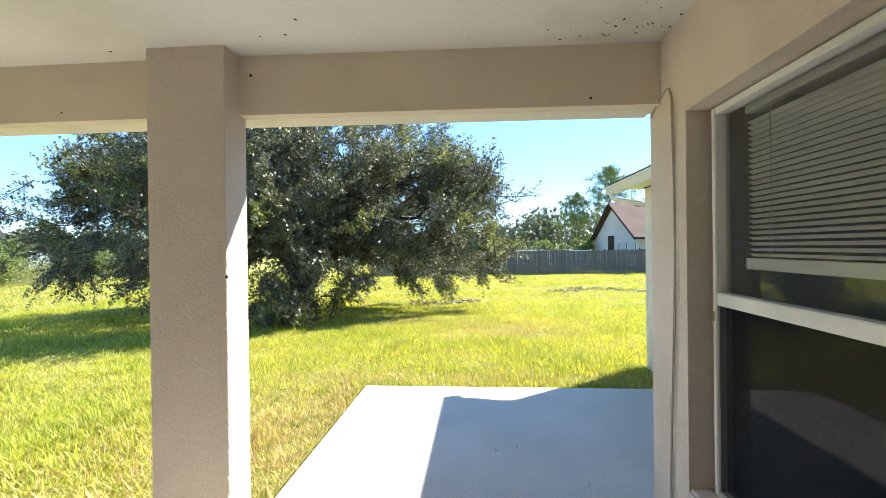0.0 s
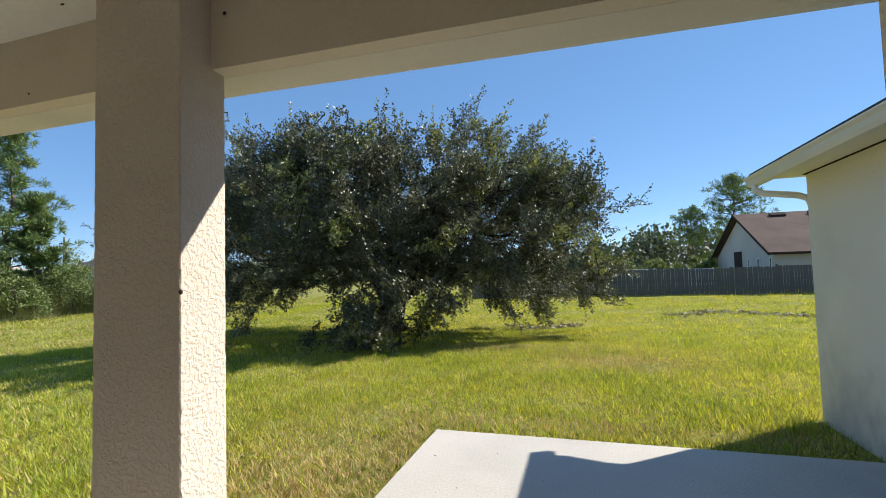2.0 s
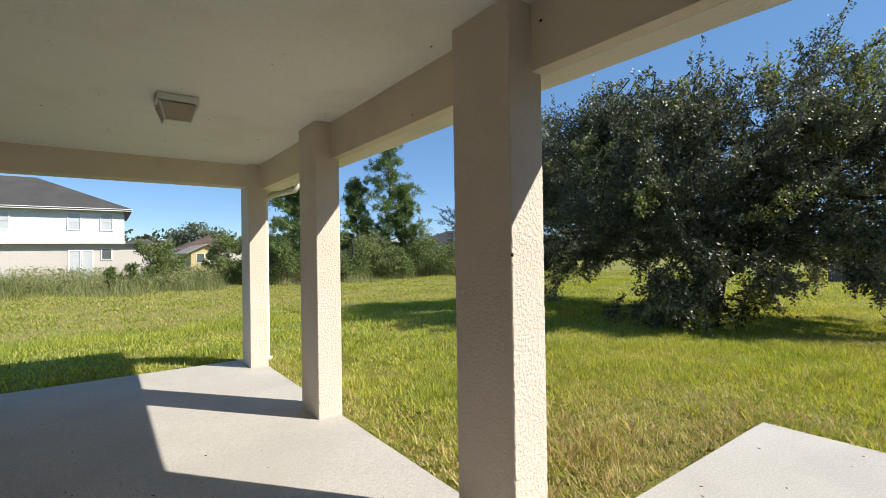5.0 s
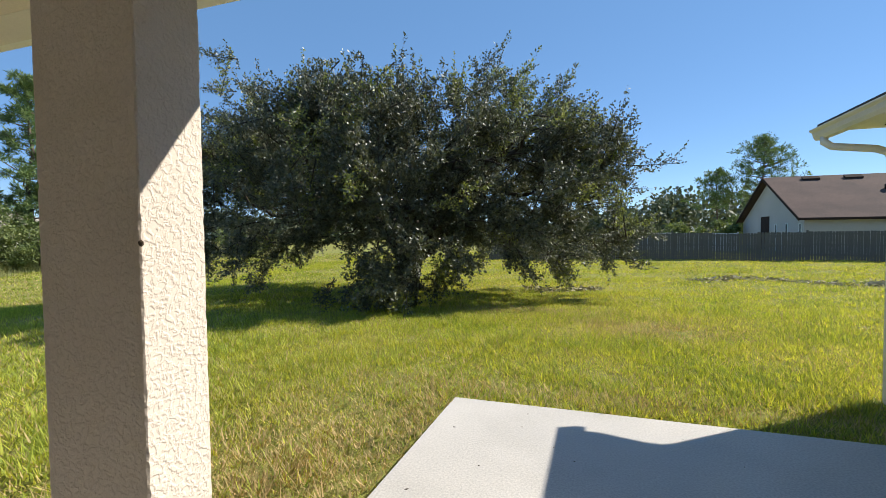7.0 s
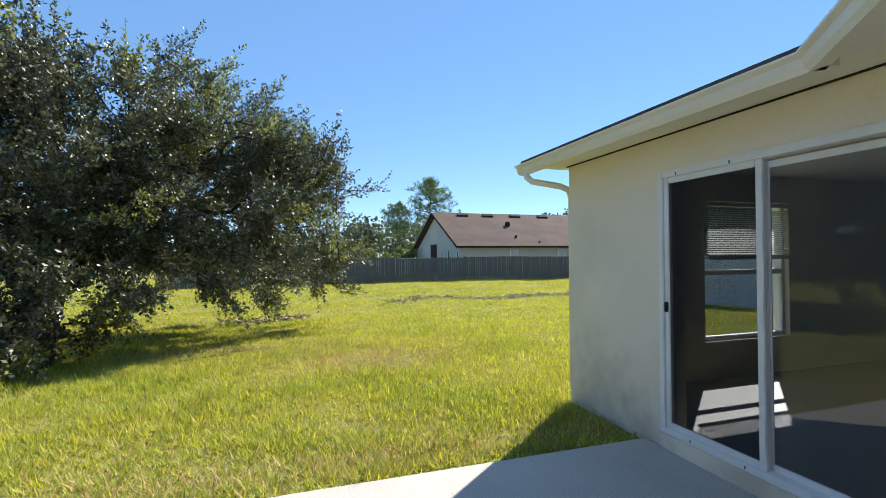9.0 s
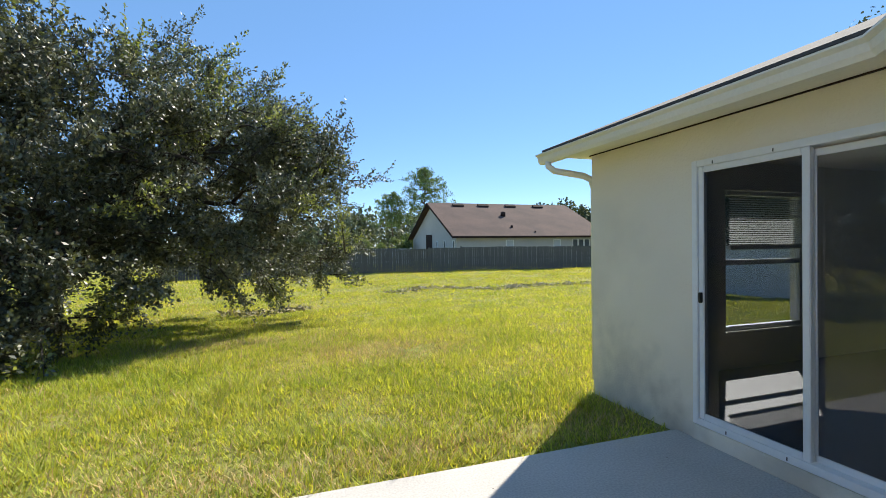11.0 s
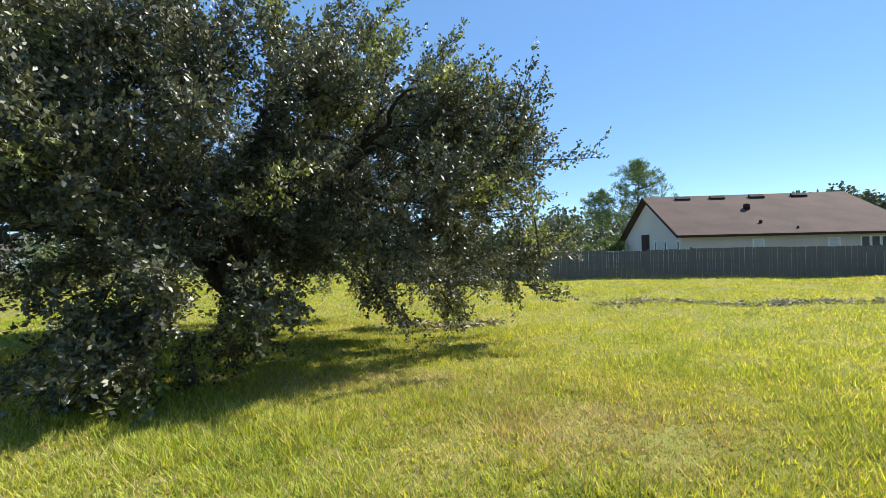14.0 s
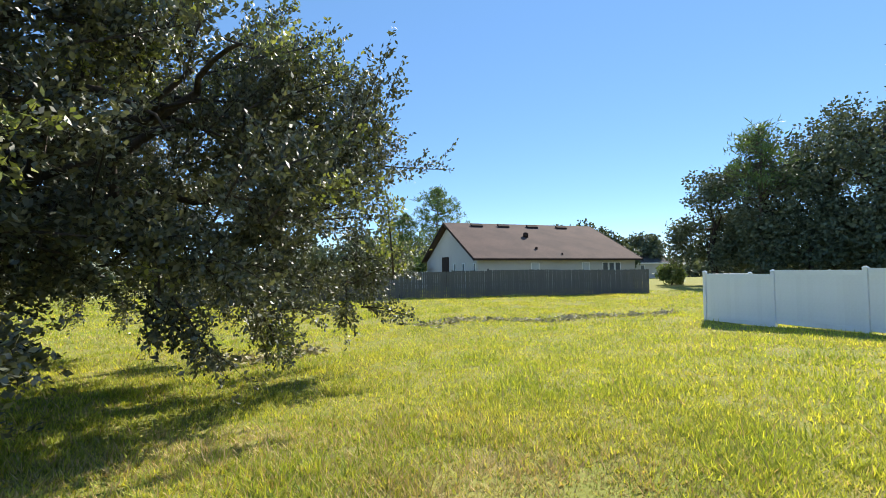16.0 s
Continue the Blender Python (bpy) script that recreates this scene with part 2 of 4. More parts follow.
add_blotch(CREAM, (2.578, 6.55, 0.1), 0.75, (0.40, 0.39, 0.37), 0.6)
add_blotch(CREAM, (2.578, 5.85, 0.0), 0.4, (0.40, 0.35, 0.28), 0.7)
add_blotch(CREAM, (2.56, 4.9, 0.02), 0.5, (0.45, 0.40, 0.33), 0.6)
# ceiling colour browner and darker round one corner
add_blotch(CEIL, (1.2, 2.85, 2.79), 0.6, (0.50, 0.46, 0.40), 0.5)
add_blotch(SOIL, (-23.0, 4.0, -0.5), 14.0, (0.30, 0.25, 0.10), 0.7)
add_blotch(CONCRETE, (-3.0, 2.1, 0.0), 0.7, (0.42, 0.40, 0.37), 0.5)
add_blotch(CONCRETE, (-5.3, 2.3, 0.0), 0.6, (0.44, 0.41, 0.38), 0.4)
add_blotch(CONCRETE, (0.3, 5.2, 0.0), 0.8, (0.46, 0.44, 0.42), 0.4)

# ---- mesh helpers ----
def box(bm, x0, x1, y0, y1, z0, z1, bevel=0.0):
    vs = [bm.verts.new((x, y, z)) for x in (x0, x1) for y in (y0, y1) for z in (z0, z1)]
    fs = [bm.faces.new([vs[i] for i in f]) for f in ((0, 1, 3, 2), (4, 6, 7, 5), (0, 4, 5, 1), (2, 3, 7, 6), (0, 2, 6, 4), (1, 5, 7, 3))]
    if bevel:
        es = list({e for f in fs for e in f.edges})
        bmesh.ops.bevel(bm, geom=es, offset=bevel, segments=2, affect="EDGES", clamp_overlap=True)
    return bm


def prism(bm, profile, a, b, across, up=(0, 0, 1)):
    """Sweep a closed profile of (out, height) from point a to point b, out along across."""
    a, b, across, up = Vector(a), Vector(b), Vector(across), Vector(up)
    r0 = [bm.verts.new(a + across * u + up * v) for u, v in profile]
    r1 = [bm.verts.new(b + across * u + up * v) for u, v in profile]
    n = len(profile)
    for i in range(n):
        bm.faces.new((r0[i], r0[(i + 1) % n], r1[(i + 1) % n], r1[i]))
    bm.faces.new(r0[::-1]), bm.faces.new(r1)
    return bm


def tube(bm, pts, radii, sides=6):
    rings = []
    pts = [Vector(p) for p in pts]
    for i, p in enumerate(pts):
        d = (pts[min(i + 1, len(pts) - 1)] - pts[max(i - 1, 0)]).normalized()
        u = d.orthogonal().normalized() if i == 0 else (u - d * u.dot(d)).normalized()
        w = d.cross(u)
        r = radii[i] if isinstance(radii, (list, tuple)) else radii
        rings.append([bm.verts.new(p + (u * math.cos(k * math.tau / sides) + w * math.sin(k * math.tau / sides)) * r) for k in range(sides)])
    for r0, r1 in zip(rings, rings[1:]):
        for k in range(sides):
            f = bm.faces.new((r0[k], r0[(k + 1) % sides], r1[(k + 1) % sides], r1[k]))
            f.smooth = True
    bm.faces.new(rings[0][::-1]), bm.faces.new(rings[-1])
    return bm


def poly(bm, pts, thick=0.0):
    """A flat polygon; with thick, a slab going down from it."""
    top = [bm.verts.new(p) for p in pts]
    bm.faces.new(top)
    if thick:
        low = [bm.verts.new((p[0], p[1], p[2] - thick)) for p in pts]
        bm.faces.new(low[::-1])
        n = len(pts)
        for i in range(n):
            bm.faces.new((top[i], low[i], low[(i + 1) % n], top[(i + 1) % n]))
    return bm


def finish(name, bm, material, parent=None):
    bmesh.ops.recalc_face_normals(bm, faces=bm.faces)
    me = bpy.data.meshes.new(name)
    bm.to_mesh(me)
    bm.free()
    me.materials.append(material)
    ob = new(name, me)
    ob.parent = parent
    return ob


def part(name, bm, material, parent, label=""):
    return tagged(finish(name, bm, material, parent), label)


def thing(name, label, category, group="", kind=""):
    return tagged(new(name), label, category, group, kind)


def setting(name, bm, material, label="", category="", parent=None):
    return tagged(finish(name, bm, material, parent), label, category, kind="structure")


def soup(name, verts, k, material, parent=None, mats=None, index=None):
    """One mesh of separate k-cornered faces from an array of corners."""
    me = bpy.data.meshes.new(name)
    n = len(verts)
    me.vertices.add(n), me.loops.add(n), me.polygons.add(n // k)
    me.vertices.foreach_set("co", np.ascontiguousarray(verts, dtype=np.float32).ravel())
    me.loops.foreach_set("vertex_index", np.arange(n, dtype=np.int32))
    me.polygons.foreach_set("loop_start", np.arange(0, n, k, dtype=np.int32))
    me.materials.append(material)
    for m in mats or ():
        me.materials.append(m)
    if index is not None:
        me.polygons.foreach_set("material_index", np.asarray(index, dtype=np.int32))
    me.update(calc_edges=True)
    ob = new(name, me)
    ob.parent = parent
    return ob


rng = np.random.default_rng(7)


def unit(v):
    return v / np.maximum(np.linalg.norm(v, axis=1, keepdims=True), 1e-6)


def leaf_quads(p, d, length, width):
    """Pointed leaves at p along d, turned at random about their length."""
    d = unit(d)
    s = unit(np.cross(d, rng.normal(size=d.shape)))
    length, width = np.reshape(length, (-1, 1)), np.reshape(width, (-1, 1))
    n = np.cross(d, s) * length * 0.08
    mid = p + d * length * 0.5
    return np.stack([p, mid + s * width * 0.5 + n, p + d * length, mid - s * width * 0.5 + n], axis=1).reshape(-1, 3)


def smooth(a, b, x):
    t = np.clip((x - a) / (b - a), 0, 1)
    return t * t * (3 - 2 * t)


def ground_z(x, y):
    a, b = smooth(8.0, 20.0, y), smooth(7.0, 14.0, -x)
    z = -0.035 - 0.47 * (1 - (1 - a) * (1 - b))
    far = smooth(4.0, 12.0, np.hypot(x, y - 3))
    return z + 0.03 * far * (np.sin(x * 0.9 + 0.4 * y) + np.sin(1.3 * y - 0.5 * x))


# ---- ground ----
def build_ground():
    n = 150
    u = np.linspace(-1, 1, n)
    c = np.sinh(u * 5.2) / np.sinh(5.2) * 700
    gx, gy = np.meshgrid(c, c + 6)
    z = ground_z(gx, gy)
    z = np.where((gx > -6.7) & (gx < 9) & (gy < 5.2) & (gy > -7), -0.25, z)
    me = bpy.data.meshes.new("ground")
    i = np.arange(n * n).reshape(n, n)
    f = np.stack([i[:-1, :-1], i[:-1, 1:], i[1:, 1:], i[1:, :-1]], -1).reshape(-1, 4)
    me.from_pydata(np.stack([gx, gy, z], -1).reshape(-1, 3).tolist(), [], f.tolist())
    me.materials.append(SOIL)
    for p in me.polygons:
        p.use_smooth = True
    tagged(new("ground", me), "mown lawn soil and thatch, patchy green", "lawn", kind="structure")


build_ground()

# ---- slabs ----
bm = box(bmesh.new(), -6.75, 1.5, -1.6, 3.045, -0.30, -0.01, 0.008)
setting("floor_lanai", bm, CONCRETE, "pale broom-finished concrete lanai slab with faint stains", "floor")
bm = box(bmesh.new(), -1.11, 2.576, 3.055, 5.87, -0.30, 0.0, 0.01)
setting("patio_slab", bm, CONCRETE, "pale speckled concrete patio slab edged by grass", "patio")

# ---- house walls ----
WX, WY = 1.30, 3.20
bm = bmesh.new()
for y0, y1, z0, z1 in ((-1.6, 1.05, -0.1, 2.9), (2.74, WY, -0.1, 2.9), (1.05, 2.74, -0.1, 0.45), (1.05, 2.74, 2.32, 2.9)):
    box(bm, WX, WX + 0.2, y0, y1, z0, z1)
setting("wall_lanai", bm, STUCCO, "beige textured stucco wall beside the lanai window", "wall")
bm = bmesh.new()
DX = 2.578
for y0, y1, z0, z1 in ((5.64, 6.95, -0.1, 2.46), (3.9, 4.04, -0.1, 2.46), (4.04, 5.64, 2.15, 2.46), (4.04, 5.64, -0.1, 0.12)):
    box(bm, DX, DX + 0.2, y0, y1, z0, z1)
setting("wall_wing", bm, CREAM, "cream stucco wall with grey damp stains near the ground", "wall")
bm = bmesh.new()
for x0, x1, z0, z1 in ((DX + 0.2, 4.20, -0.1, 2.46), (5.52, 8.5, -0.1, 2.46), (4.20, 5.52, -0.1, 0.52), (4.20, 5.52, 2.12, 2.46)):
    box(bm, x0, x1, 6.75, 6.95, z0, z1)
setting("wall_wing_end", bm, CREAM, "cream stucco end wall with one window", "wall")
bm = poly(bmesh.new(), [(1.31, 3.203, 2.9), (2.578, 3.9, 2.9), (2.778, 3.9, 2.9), (1.51, 3.06, 2.9)], 3.0)
setting("wall_corner", bm, CREAM, "cream stucco wall joining house and wing", "wall")
# out-of-view wall, its distance chosen to bounce light into the lanai
bm = box(bmesh.new(), -6.75, WX, -0.55, -0.35, -0.1, 2.9)
setting("wall_back", bm, STUCCO, "unseen beige stucco wall set close behind the lanai to bounce light", "wall")
bm = box(bmesh.new(), -6.75, 8.5, -1.8, -1.6, -0.1, 2.9)
setting("wall_front", bm, STUCCO, "beige stucco outer wall of the house", "wall")
bm = box(bmesh.new(), -6.75, -6.55, -1.6, -0.55, -0.1, 2.9)
setting("wall_side", bm, STUCCO, "beige stucco side wall of the house", "wall")
bm = box(bmesh.new(), 8.5, 8.7, -1.8, 6.95, -0.1, 2.9)
setting("wall_far", bm, CREAM, "cream stucco outer wall", "wall")

# rooms behind the glass
bm = box(bmesh.new(), 1.512, 8.498, -1.598, 2.948, -0.2, 0.08)
box(bm, 2.78, 8.498, 3.002, 6.748, -0.2, 0.1)
setting("floor_room", bm, ROOMFLOOR, "tan room floor seen through the glass", "floor")
bm = box(bmesh.new(), 1.515, 8.495, -1.595, 2.945, 2.44, 2.5)
box(bm, 2.78, 8.495, 3.005, 6.745, 2.44, 2.5)
setting("ceiling_room", bm, CEIL, "white room ceiling", "ceiling")
bm = box(bmesh.new(), 1.52, 8.49, 2.95, 3.0, 0.0, 2.6)
setting("wall_room", bm, ROOMWALL, "tan painted partition wall", "wall")
bm = box(bmesh.new(), 4.6, 4.7, -1.59, 2.94, 0.1, 2.44)
setting("wall_room_side", bm, ROOMWALL, "tan painted partition wall", "wall")

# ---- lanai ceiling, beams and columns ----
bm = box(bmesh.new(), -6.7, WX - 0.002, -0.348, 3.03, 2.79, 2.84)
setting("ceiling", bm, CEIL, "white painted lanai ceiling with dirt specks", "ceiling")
def skew_box(bm, x0, x1, y0, y1, z0, z1, dy):
    """A beam whose far end lies dy further out."""
    return prism(bm, [(0, z0), (y1 - y0, z0), (y1 - y0, z1), (0, z1)], (x0, y0, 0), (x1, y0 + dy, 0), (0, 1, 0))


SKEW = 0.07
bm = box(bmesh.new(), -6.65, -1.3, 2.965, 3.05, 2.447, 2.90)
skew_box(bm, -1.3, WX - 0.002, 2.965, 3.05, 2.447, 2.90, SKEW)
setting("beam_front", bm, SMOOTH, "beige rendered beam over the lanai opening", "beam")
bm = box(bmesh.new(), -6.65, -1.3, 3.0505, 3.235, 2.446, 2.58)
skew_box(bm, -1.3, WX - 0.002, 3.0505, 3.235, 2.446, 2.58, SKEW)
setting("fascia", bm, CREAM, "cream boxed soffit board outside the beam", "fascia")
bm = box(bmesh.new(), -6.52, -6.24, -0.348, 2.96, 2.49, 2.90, 0.006)
setting("beam_side", bm, SMOOTH, "beige rendered beam at the lanai's open side", "beam")


def column():
    root = thing("column", "square beige stucco column with knockdown texture on a concrete slab", "column", "lanai columns")
    bm, r, rings = bmesh.new(), random.Random(5), []
    n, c = 140, 0.004
    for i in range(n + 1):
        z = -0.02 + 2.809 * i / n
        ring = []
        for x, y, sx, sy in ((-0.45, -0.235, 1, 1), (0, -0.235, -1, 1), (0, 0, -1, -1), (-0.45, 0, 1, -1)):
            chip = max(0.0, r.gauss(0.0, 0.002))
            ends = [(x + sx * (c + chip), y), (x, y + sy * (c + chip))]
            if sx == sy:
                ends.reverse()
            ring += [bm.verts.new((u, v, z)) for u, v in ends]
        rings.append(ring)
    for a, b in zip(rings, rings[1:]):
        for k in range(8):
            bm.faces.new((a[k], a[(k + 1) % 8], b[(k + 1) % 8], b[k]))
    bm.faces.new(rings[0][::-1]), bm.faces.new(rings[-1])
    part("shaft", bm, STUCCO, root)
    return root


col = column()
col.matrix_basis = pose(-1.098, 3.047, 0)
for x in (-3.65, -6.13):
    copy_thing(col, pose(x, 3.047, 0))

# ---- roof, soffits and gutters ----
EZ = 2.49
bm = bmesh.new()
poly(bm, [(-7.15, 3.43, 2.72), (6.0, 3.43, 2.72), (6.0, 2.95, 2.97), (-7.15, 2.95, 2.97)], 0.04)
poly(bm, [(-7.15, 2.95, 2.97), (6.0, 2.95, 2.97), (6.0, -3.0, 5.2), (-7.15, -3.0, 5.2)], 0.04)
poly(bm, [(2.17, 7.26, 2.545), (6.0, 3.43, 4.14), (6.0, -3.0, 4.14), (2.17, -3.0, 2.545)], 0.02)
poly(bm, [(2.17, 7.26, 2.545), (9.83, 7.26, 2.545), (6.0, 3.43, 4.14)], 0.02)
poly(bm, [(9.83, 7.26, 2.56), (9.83, -3.0, 2.56), (6.0, -3.0, 4.14), (6.0, 3.43, 4.14)], 0.04)
poly(bm, [(1.5, 3.36, 2.548), (2.172, 4.22, 2.548), (2.6, 3.36, 2.60)], 0.02)
setting("roof", bm, GREYSHINGLE, "grey asphalt shingle roof edge", "roof")
bm = bmesh.new()
box(bm, 2.24, DX, 4.0, 7.14, 2.455, 2.475)
box(bm, DX, 8.5, 6.95, 7.14, 2.455, 2.475)
box(bm, -7.0, -1.3, 3.12, 3.37, 2.59, 2.61)
skew_box(bm, -1.3, 1.5, 3.12, 3.37, 2.59, 2.61, SKEW)
poly(bm, [(1.66, 3.46, 2.474), (1.66, 3.54, 2.474), (2.24, 4.2, 2.474), (DX, 4.2, 2.474), (DX, 3.95, 2.474)], 0.02)
setting("soffit", bm, IVORY, "ivory metal soffit under the eaves", "soffit")
bm = box(bmesh.new(), 2.556, 2.577, 4.0, 6.97, 2.447, 2.454)
setting("trim", bm, BROWNTRIM, "dark gap strip where soffit meets wall", "trim")
GUT = [(0, 0.05), (0, -0.09), (0.065, -0.09), (0.085, -0.06), (0.095, -0.02), (0.12, 0.0), (0.12, 0.012), (0.10, 0.012), (0.02, 0.012), (0.02, 0.05)]
gut = thing("gutter", "ivory white metal gutter along the wing's eave with a downspout", "gutter", "eave gutters")
part("trough", prism(bmesh.new(), GUT, (2.24, 4.2, EZ), (2.24, 7.31, EZ), (-1, 0, 0)), IVORY, gut)
bm = tube(bmesh.new(), [(2.19, 7.16, 2.41), (2.19, 7.16, 2.36), (2.24, 7.13, 2.31), (2.52, 7.01, 2.25), (2.60, 6.99, 2.21), (2.63, 6.985, 2.12), (2.63, 6.985, 0.1)], 0.035, 10)
part("downspout", bm, IVORY, gut)
gut = thing("gutter", "ivory white metal gutter along the lanai eave", "gutter", "eave gutters")
part("trough", prism(bmesh.new(), GUT, (-7.1, 3.37, 2.63), (-1.3, 3.37, 2.63), (0, 1, 0)), IVORY, gut)
part("trough", prism(bmesh.new(), GUT, (-1.298, 3.37, 2.63), (1.5, 3.37 + SKEW, 2.61), (0, 1, 0)), IVORY, gut)
bm = tube(bmesh.new(), [(-5.97, 3.43, 2.57), (-5.97, 3.43, 2.52), (-6.0, 3.41, 2.455), (-6.26, 3.17, 2.395), (-6.345, 3.11, 2.36), (-6.37, 3.092, 2.29), (-6.37, 3.092, 0.07), (-6.33, 3.14, 0.03)], 0.042, 10)
part("downspout", bm, IVORY, gut)
gut = thing("gutter", "short ivory white metal gutter across the inner corner", "gutter", "eave gutters")
part("trough", prism(bmesh.new(), GUT, (1.68, 3.60, EZ), (2.22, 4.25, EZ), Vector((-0.96, 0.78, 0)).normalized()), IVORY, gut)


# ---- windows and sliding door ----
def frame_rect(bm, axis, p0, p1, a0, a1, z0, z1, w):
    """A rectangular frame of bars w wide between p0 and p1 in depth."""
    def bx(u0, u1, v0, v1):
        if axis == "x":
            box(bm, p0, p1, u0, u1, v0, v1, 0.004)
        else:
            box(bm, u0, u1, p0, p1, v0, v1, 0.004)
    bx(a0, a0 + w, z0, z1), bx(a1 - w, a1, z0, z1)
    bx(a0 + w, a1 - w, z0, z0 + w), bx(a0 + w, a1 - w, z1 - w, z1)
    return bm


def pane(axis, p, a0, a1, z0, z1, material, parent, label=""):
    """A sheet of glass or mesh that faces -x or -y."""
    c = [(a0, z0), (a0, z1), (a1, z1), (a1, z0)] if axis == "x" else [(a0, z0), (a1, z0), (a1, z1), (a0, z1)]
    me = bpy.data.meshes.new("pane")
    me.from_pydata([(p, u, v) if axis == "x" else (u, p, v) for u, v in c], [], [(0, 1, 2, 3)])
    me.materials.append(material)
    ob = new("screen" if material is SCREEN else "pane", me)
    ob.parent = parent
    return tagged(ob, label)


def blind(axis, p, a0, a1, ztop, zbot, sign, label):
    root = thing("window_blind", label, "blind")
    def bx(u0, u1, v0, v1, q0, q1):
        b = bmesh.new()
        return box(b, q0, q1, u0, u1, v0, v1, 0.002) if axis == "x" else box(b, u0, u1, q0, q1, v0, v1, 0.002)
    part("headrail", bx(a0, a1, ztop - 0.04, ztop, p - 0.02, p + 0.02), BLIND, root)
    part("bottom_rail", bx(a0, a1, zbot, zbot + 0.05, p - 0.02, p + 0.02), BLIND, root)
    n = int((ztop - 0.05 - zbot - 0.06) / 0.025)
    me = None
    for i in range(n):
        if me is None:
            b = bmesh.new()
            half = (a1 - a0) / 2
            prof = [(-0.011, -0.0068 * sign), (0.0, 0.0015), (0.011, 0.0068 * sign), (0.011, 0.0078 * sign), (0.0, 0.0026), (-0.011, -0.0058 * sign)]
            if axis == "x":
                prism(b, prof, (0, -half, 0), (0, half, 0), (1, 0, 0))
            else:
                prism(b, prof, (-half, 0, 0), (half, 0, 0), (0, 1, 0))
            s0 = part("slat", b, BLIND, root)
            me = s0.data
        else:
            s0 = new("slat", me)
            s0.parent = root
        z = zbot + 0.065 + i * 0.025
        s0.location = (p, (a0 + a1) / 2, z) if axis == "x" else ((a0 + a1) / 2, p, z)
    for f in (0.12, 0.5, 0.88):
        a = a0 + (a1 - a0) * f
        part("cord", tube(bmesh.new(), [(p - 0.016, a, zbot), (p - 0.016, a, ztop)] if axis == "x" else [(a, p + 0.016, zbot), (a, p + 0.016, ztop)], 0.0015, 4), BLIND, root)
    return root


win = thing("window_1", "white single-hung lanai window with screened lower sash", "window", kind="structure")
part("window_frame", frame_rect(bmesh.new(), "x", 1.40, 1.47, 1.06, 2.70, 0.46, 2.31, 0.032), WHITE, win)
part("window_rail", box(bmesh.new(), 1.405, 1.465, 1.084, 2.676, 1.375, 1.435, 0.004), WHITE, win)
pane("x", 1.45, 1.084, 2.676, 1.435, 2.286, GLASS, win)
pane("x", 1.445, 1.084, 2.676, 0.484, 1.375, TINTGLASS, win)
pane("x", 1.415, 1.084, 2.676, 0.484, 1.375, SCREEN, win, "dark insect screen")
part("window_sill", box(bmesh.new(), WX + 0.005, 1.40, 1.05, 2.73, 0.452, 0.47, 0.004), STUCCO, win)
blind("x", 1.525, 1.12, 2.61, 2.30, 1.55, -1, "white slatted blind pulled half down behind glass")

door = thing("sliding_door", "white-framed sliding glass door with dark screen and black latch", "door", kind="structure")
part("door_frame", frame_rect(bmesh.new(), "x", 2.56, 2.66, 4.0, 5.69, 0.12, 2.168, 0.05), VINYL, door)
part("screen_panel", frame_rect(bmesh.new(), "x", 2.575, 2.60, 4.84, 5.64, 0.17, 2.118, 0.046), VINYL, door)
pane("x", 2.585, 4.886, 5.594, 0.216, 2.072, SCREEN, door, "dark insect screen")
part("door_leaf", frame_rect(bmesh.new(), "x", 2.605, 2.63, 4.845, 5.64, 0.165, 2.115, 0.04), VINYL, door)
pane("x", 2.615, 4.885, 5.60, 0.205, 2.075, TINTGLASS, door)
part("door_leaf", frame_rect(bmesh.new(), "x", 2.635, 2.655, 4.085, 4.885, 0.165, 2.105, 0.045), VINYL, door)
pane("x", 2.645, 4.13, 4.84, 0.21, 2.06, TINTGLASS, door)
part("latch", box(bmesh.new(), 2.55, 2.575, 5.60, 5.628, 1.07, 1.15, 0.006), BLACK, door, "black plastic latch")
for y, z in ((5.5, 2.135), (5.05, 2.135), (5.4, 0.145), (4.97, 0.145)):
    part("drain_slot", box(bmesh.new(), 2.556, 2.561, y - 0.003, y + 0.003, z - 0.011, z + 0.011), BLACK, door)
part("threshold", box(bmesh.new(), 2.548, 2.578, 4.0, 5.69, 0.0, 0.118, 0.006), CREAM, door)

win = thing("window_2", "white single-hung window in the wing's end wall", "window", kind="structure")
part("window_frame", frame_rect(bmesh.new(), "y", 6.80, 6.87, 4.20, 5.52, 0.52, 2.12, 0.05), WHITE, win)
part("window_rail", box(bmesh.new(), 4.25, 5.47, 6.805, 6.865, 1.27, 1.33, 0.004), WHITE, win)
pane("y", 6.84, 4.25, 5.47, 1.33, 2.07, GLASS, win).visible_shadow = False
pane("y", 6.83, 4.25, 5.47, 0.57, 1.27, GLASS, win).visible_shadow = False
blind("y", 6.72, 4.22, 5.50, 2.10, 1.45, 1, "white slatted blind pulled half down in the end room")


# ---- lanai fittings ----
lamp = thing("ceiling_light", "unlit white ceiling light with tan frosted panels", "ceiling light")
LX, LY = -3.69, 1.69
part("canopy", box(bmesh.new(), LX - 0.142, LX + 0.142, LY - 0.142, LY + 0.142, 2.735, 2.789, 0.006), WHITE, lamp)
def frustum(bm, c0, h0, z0, h1, z1):
    lo = [bm.verts.new((c0[0] + a * h1, c0[1] + b * h1, z1)) for a, b in ((-1, -1), (1, -1), (1, 1), (-1, 1))]
    hi = [bm.verts.new((c0[0] + a * h0, c0[1] + b * h0, z0)) for a, b in ((-1, -1), (1, -1), (1, 1), (-1, 1))]
    for i in range(4):
        bm.faces.new((lo[i], lo[(i + 1) % 4], hi[(i + 1) % 4], hi[i]))
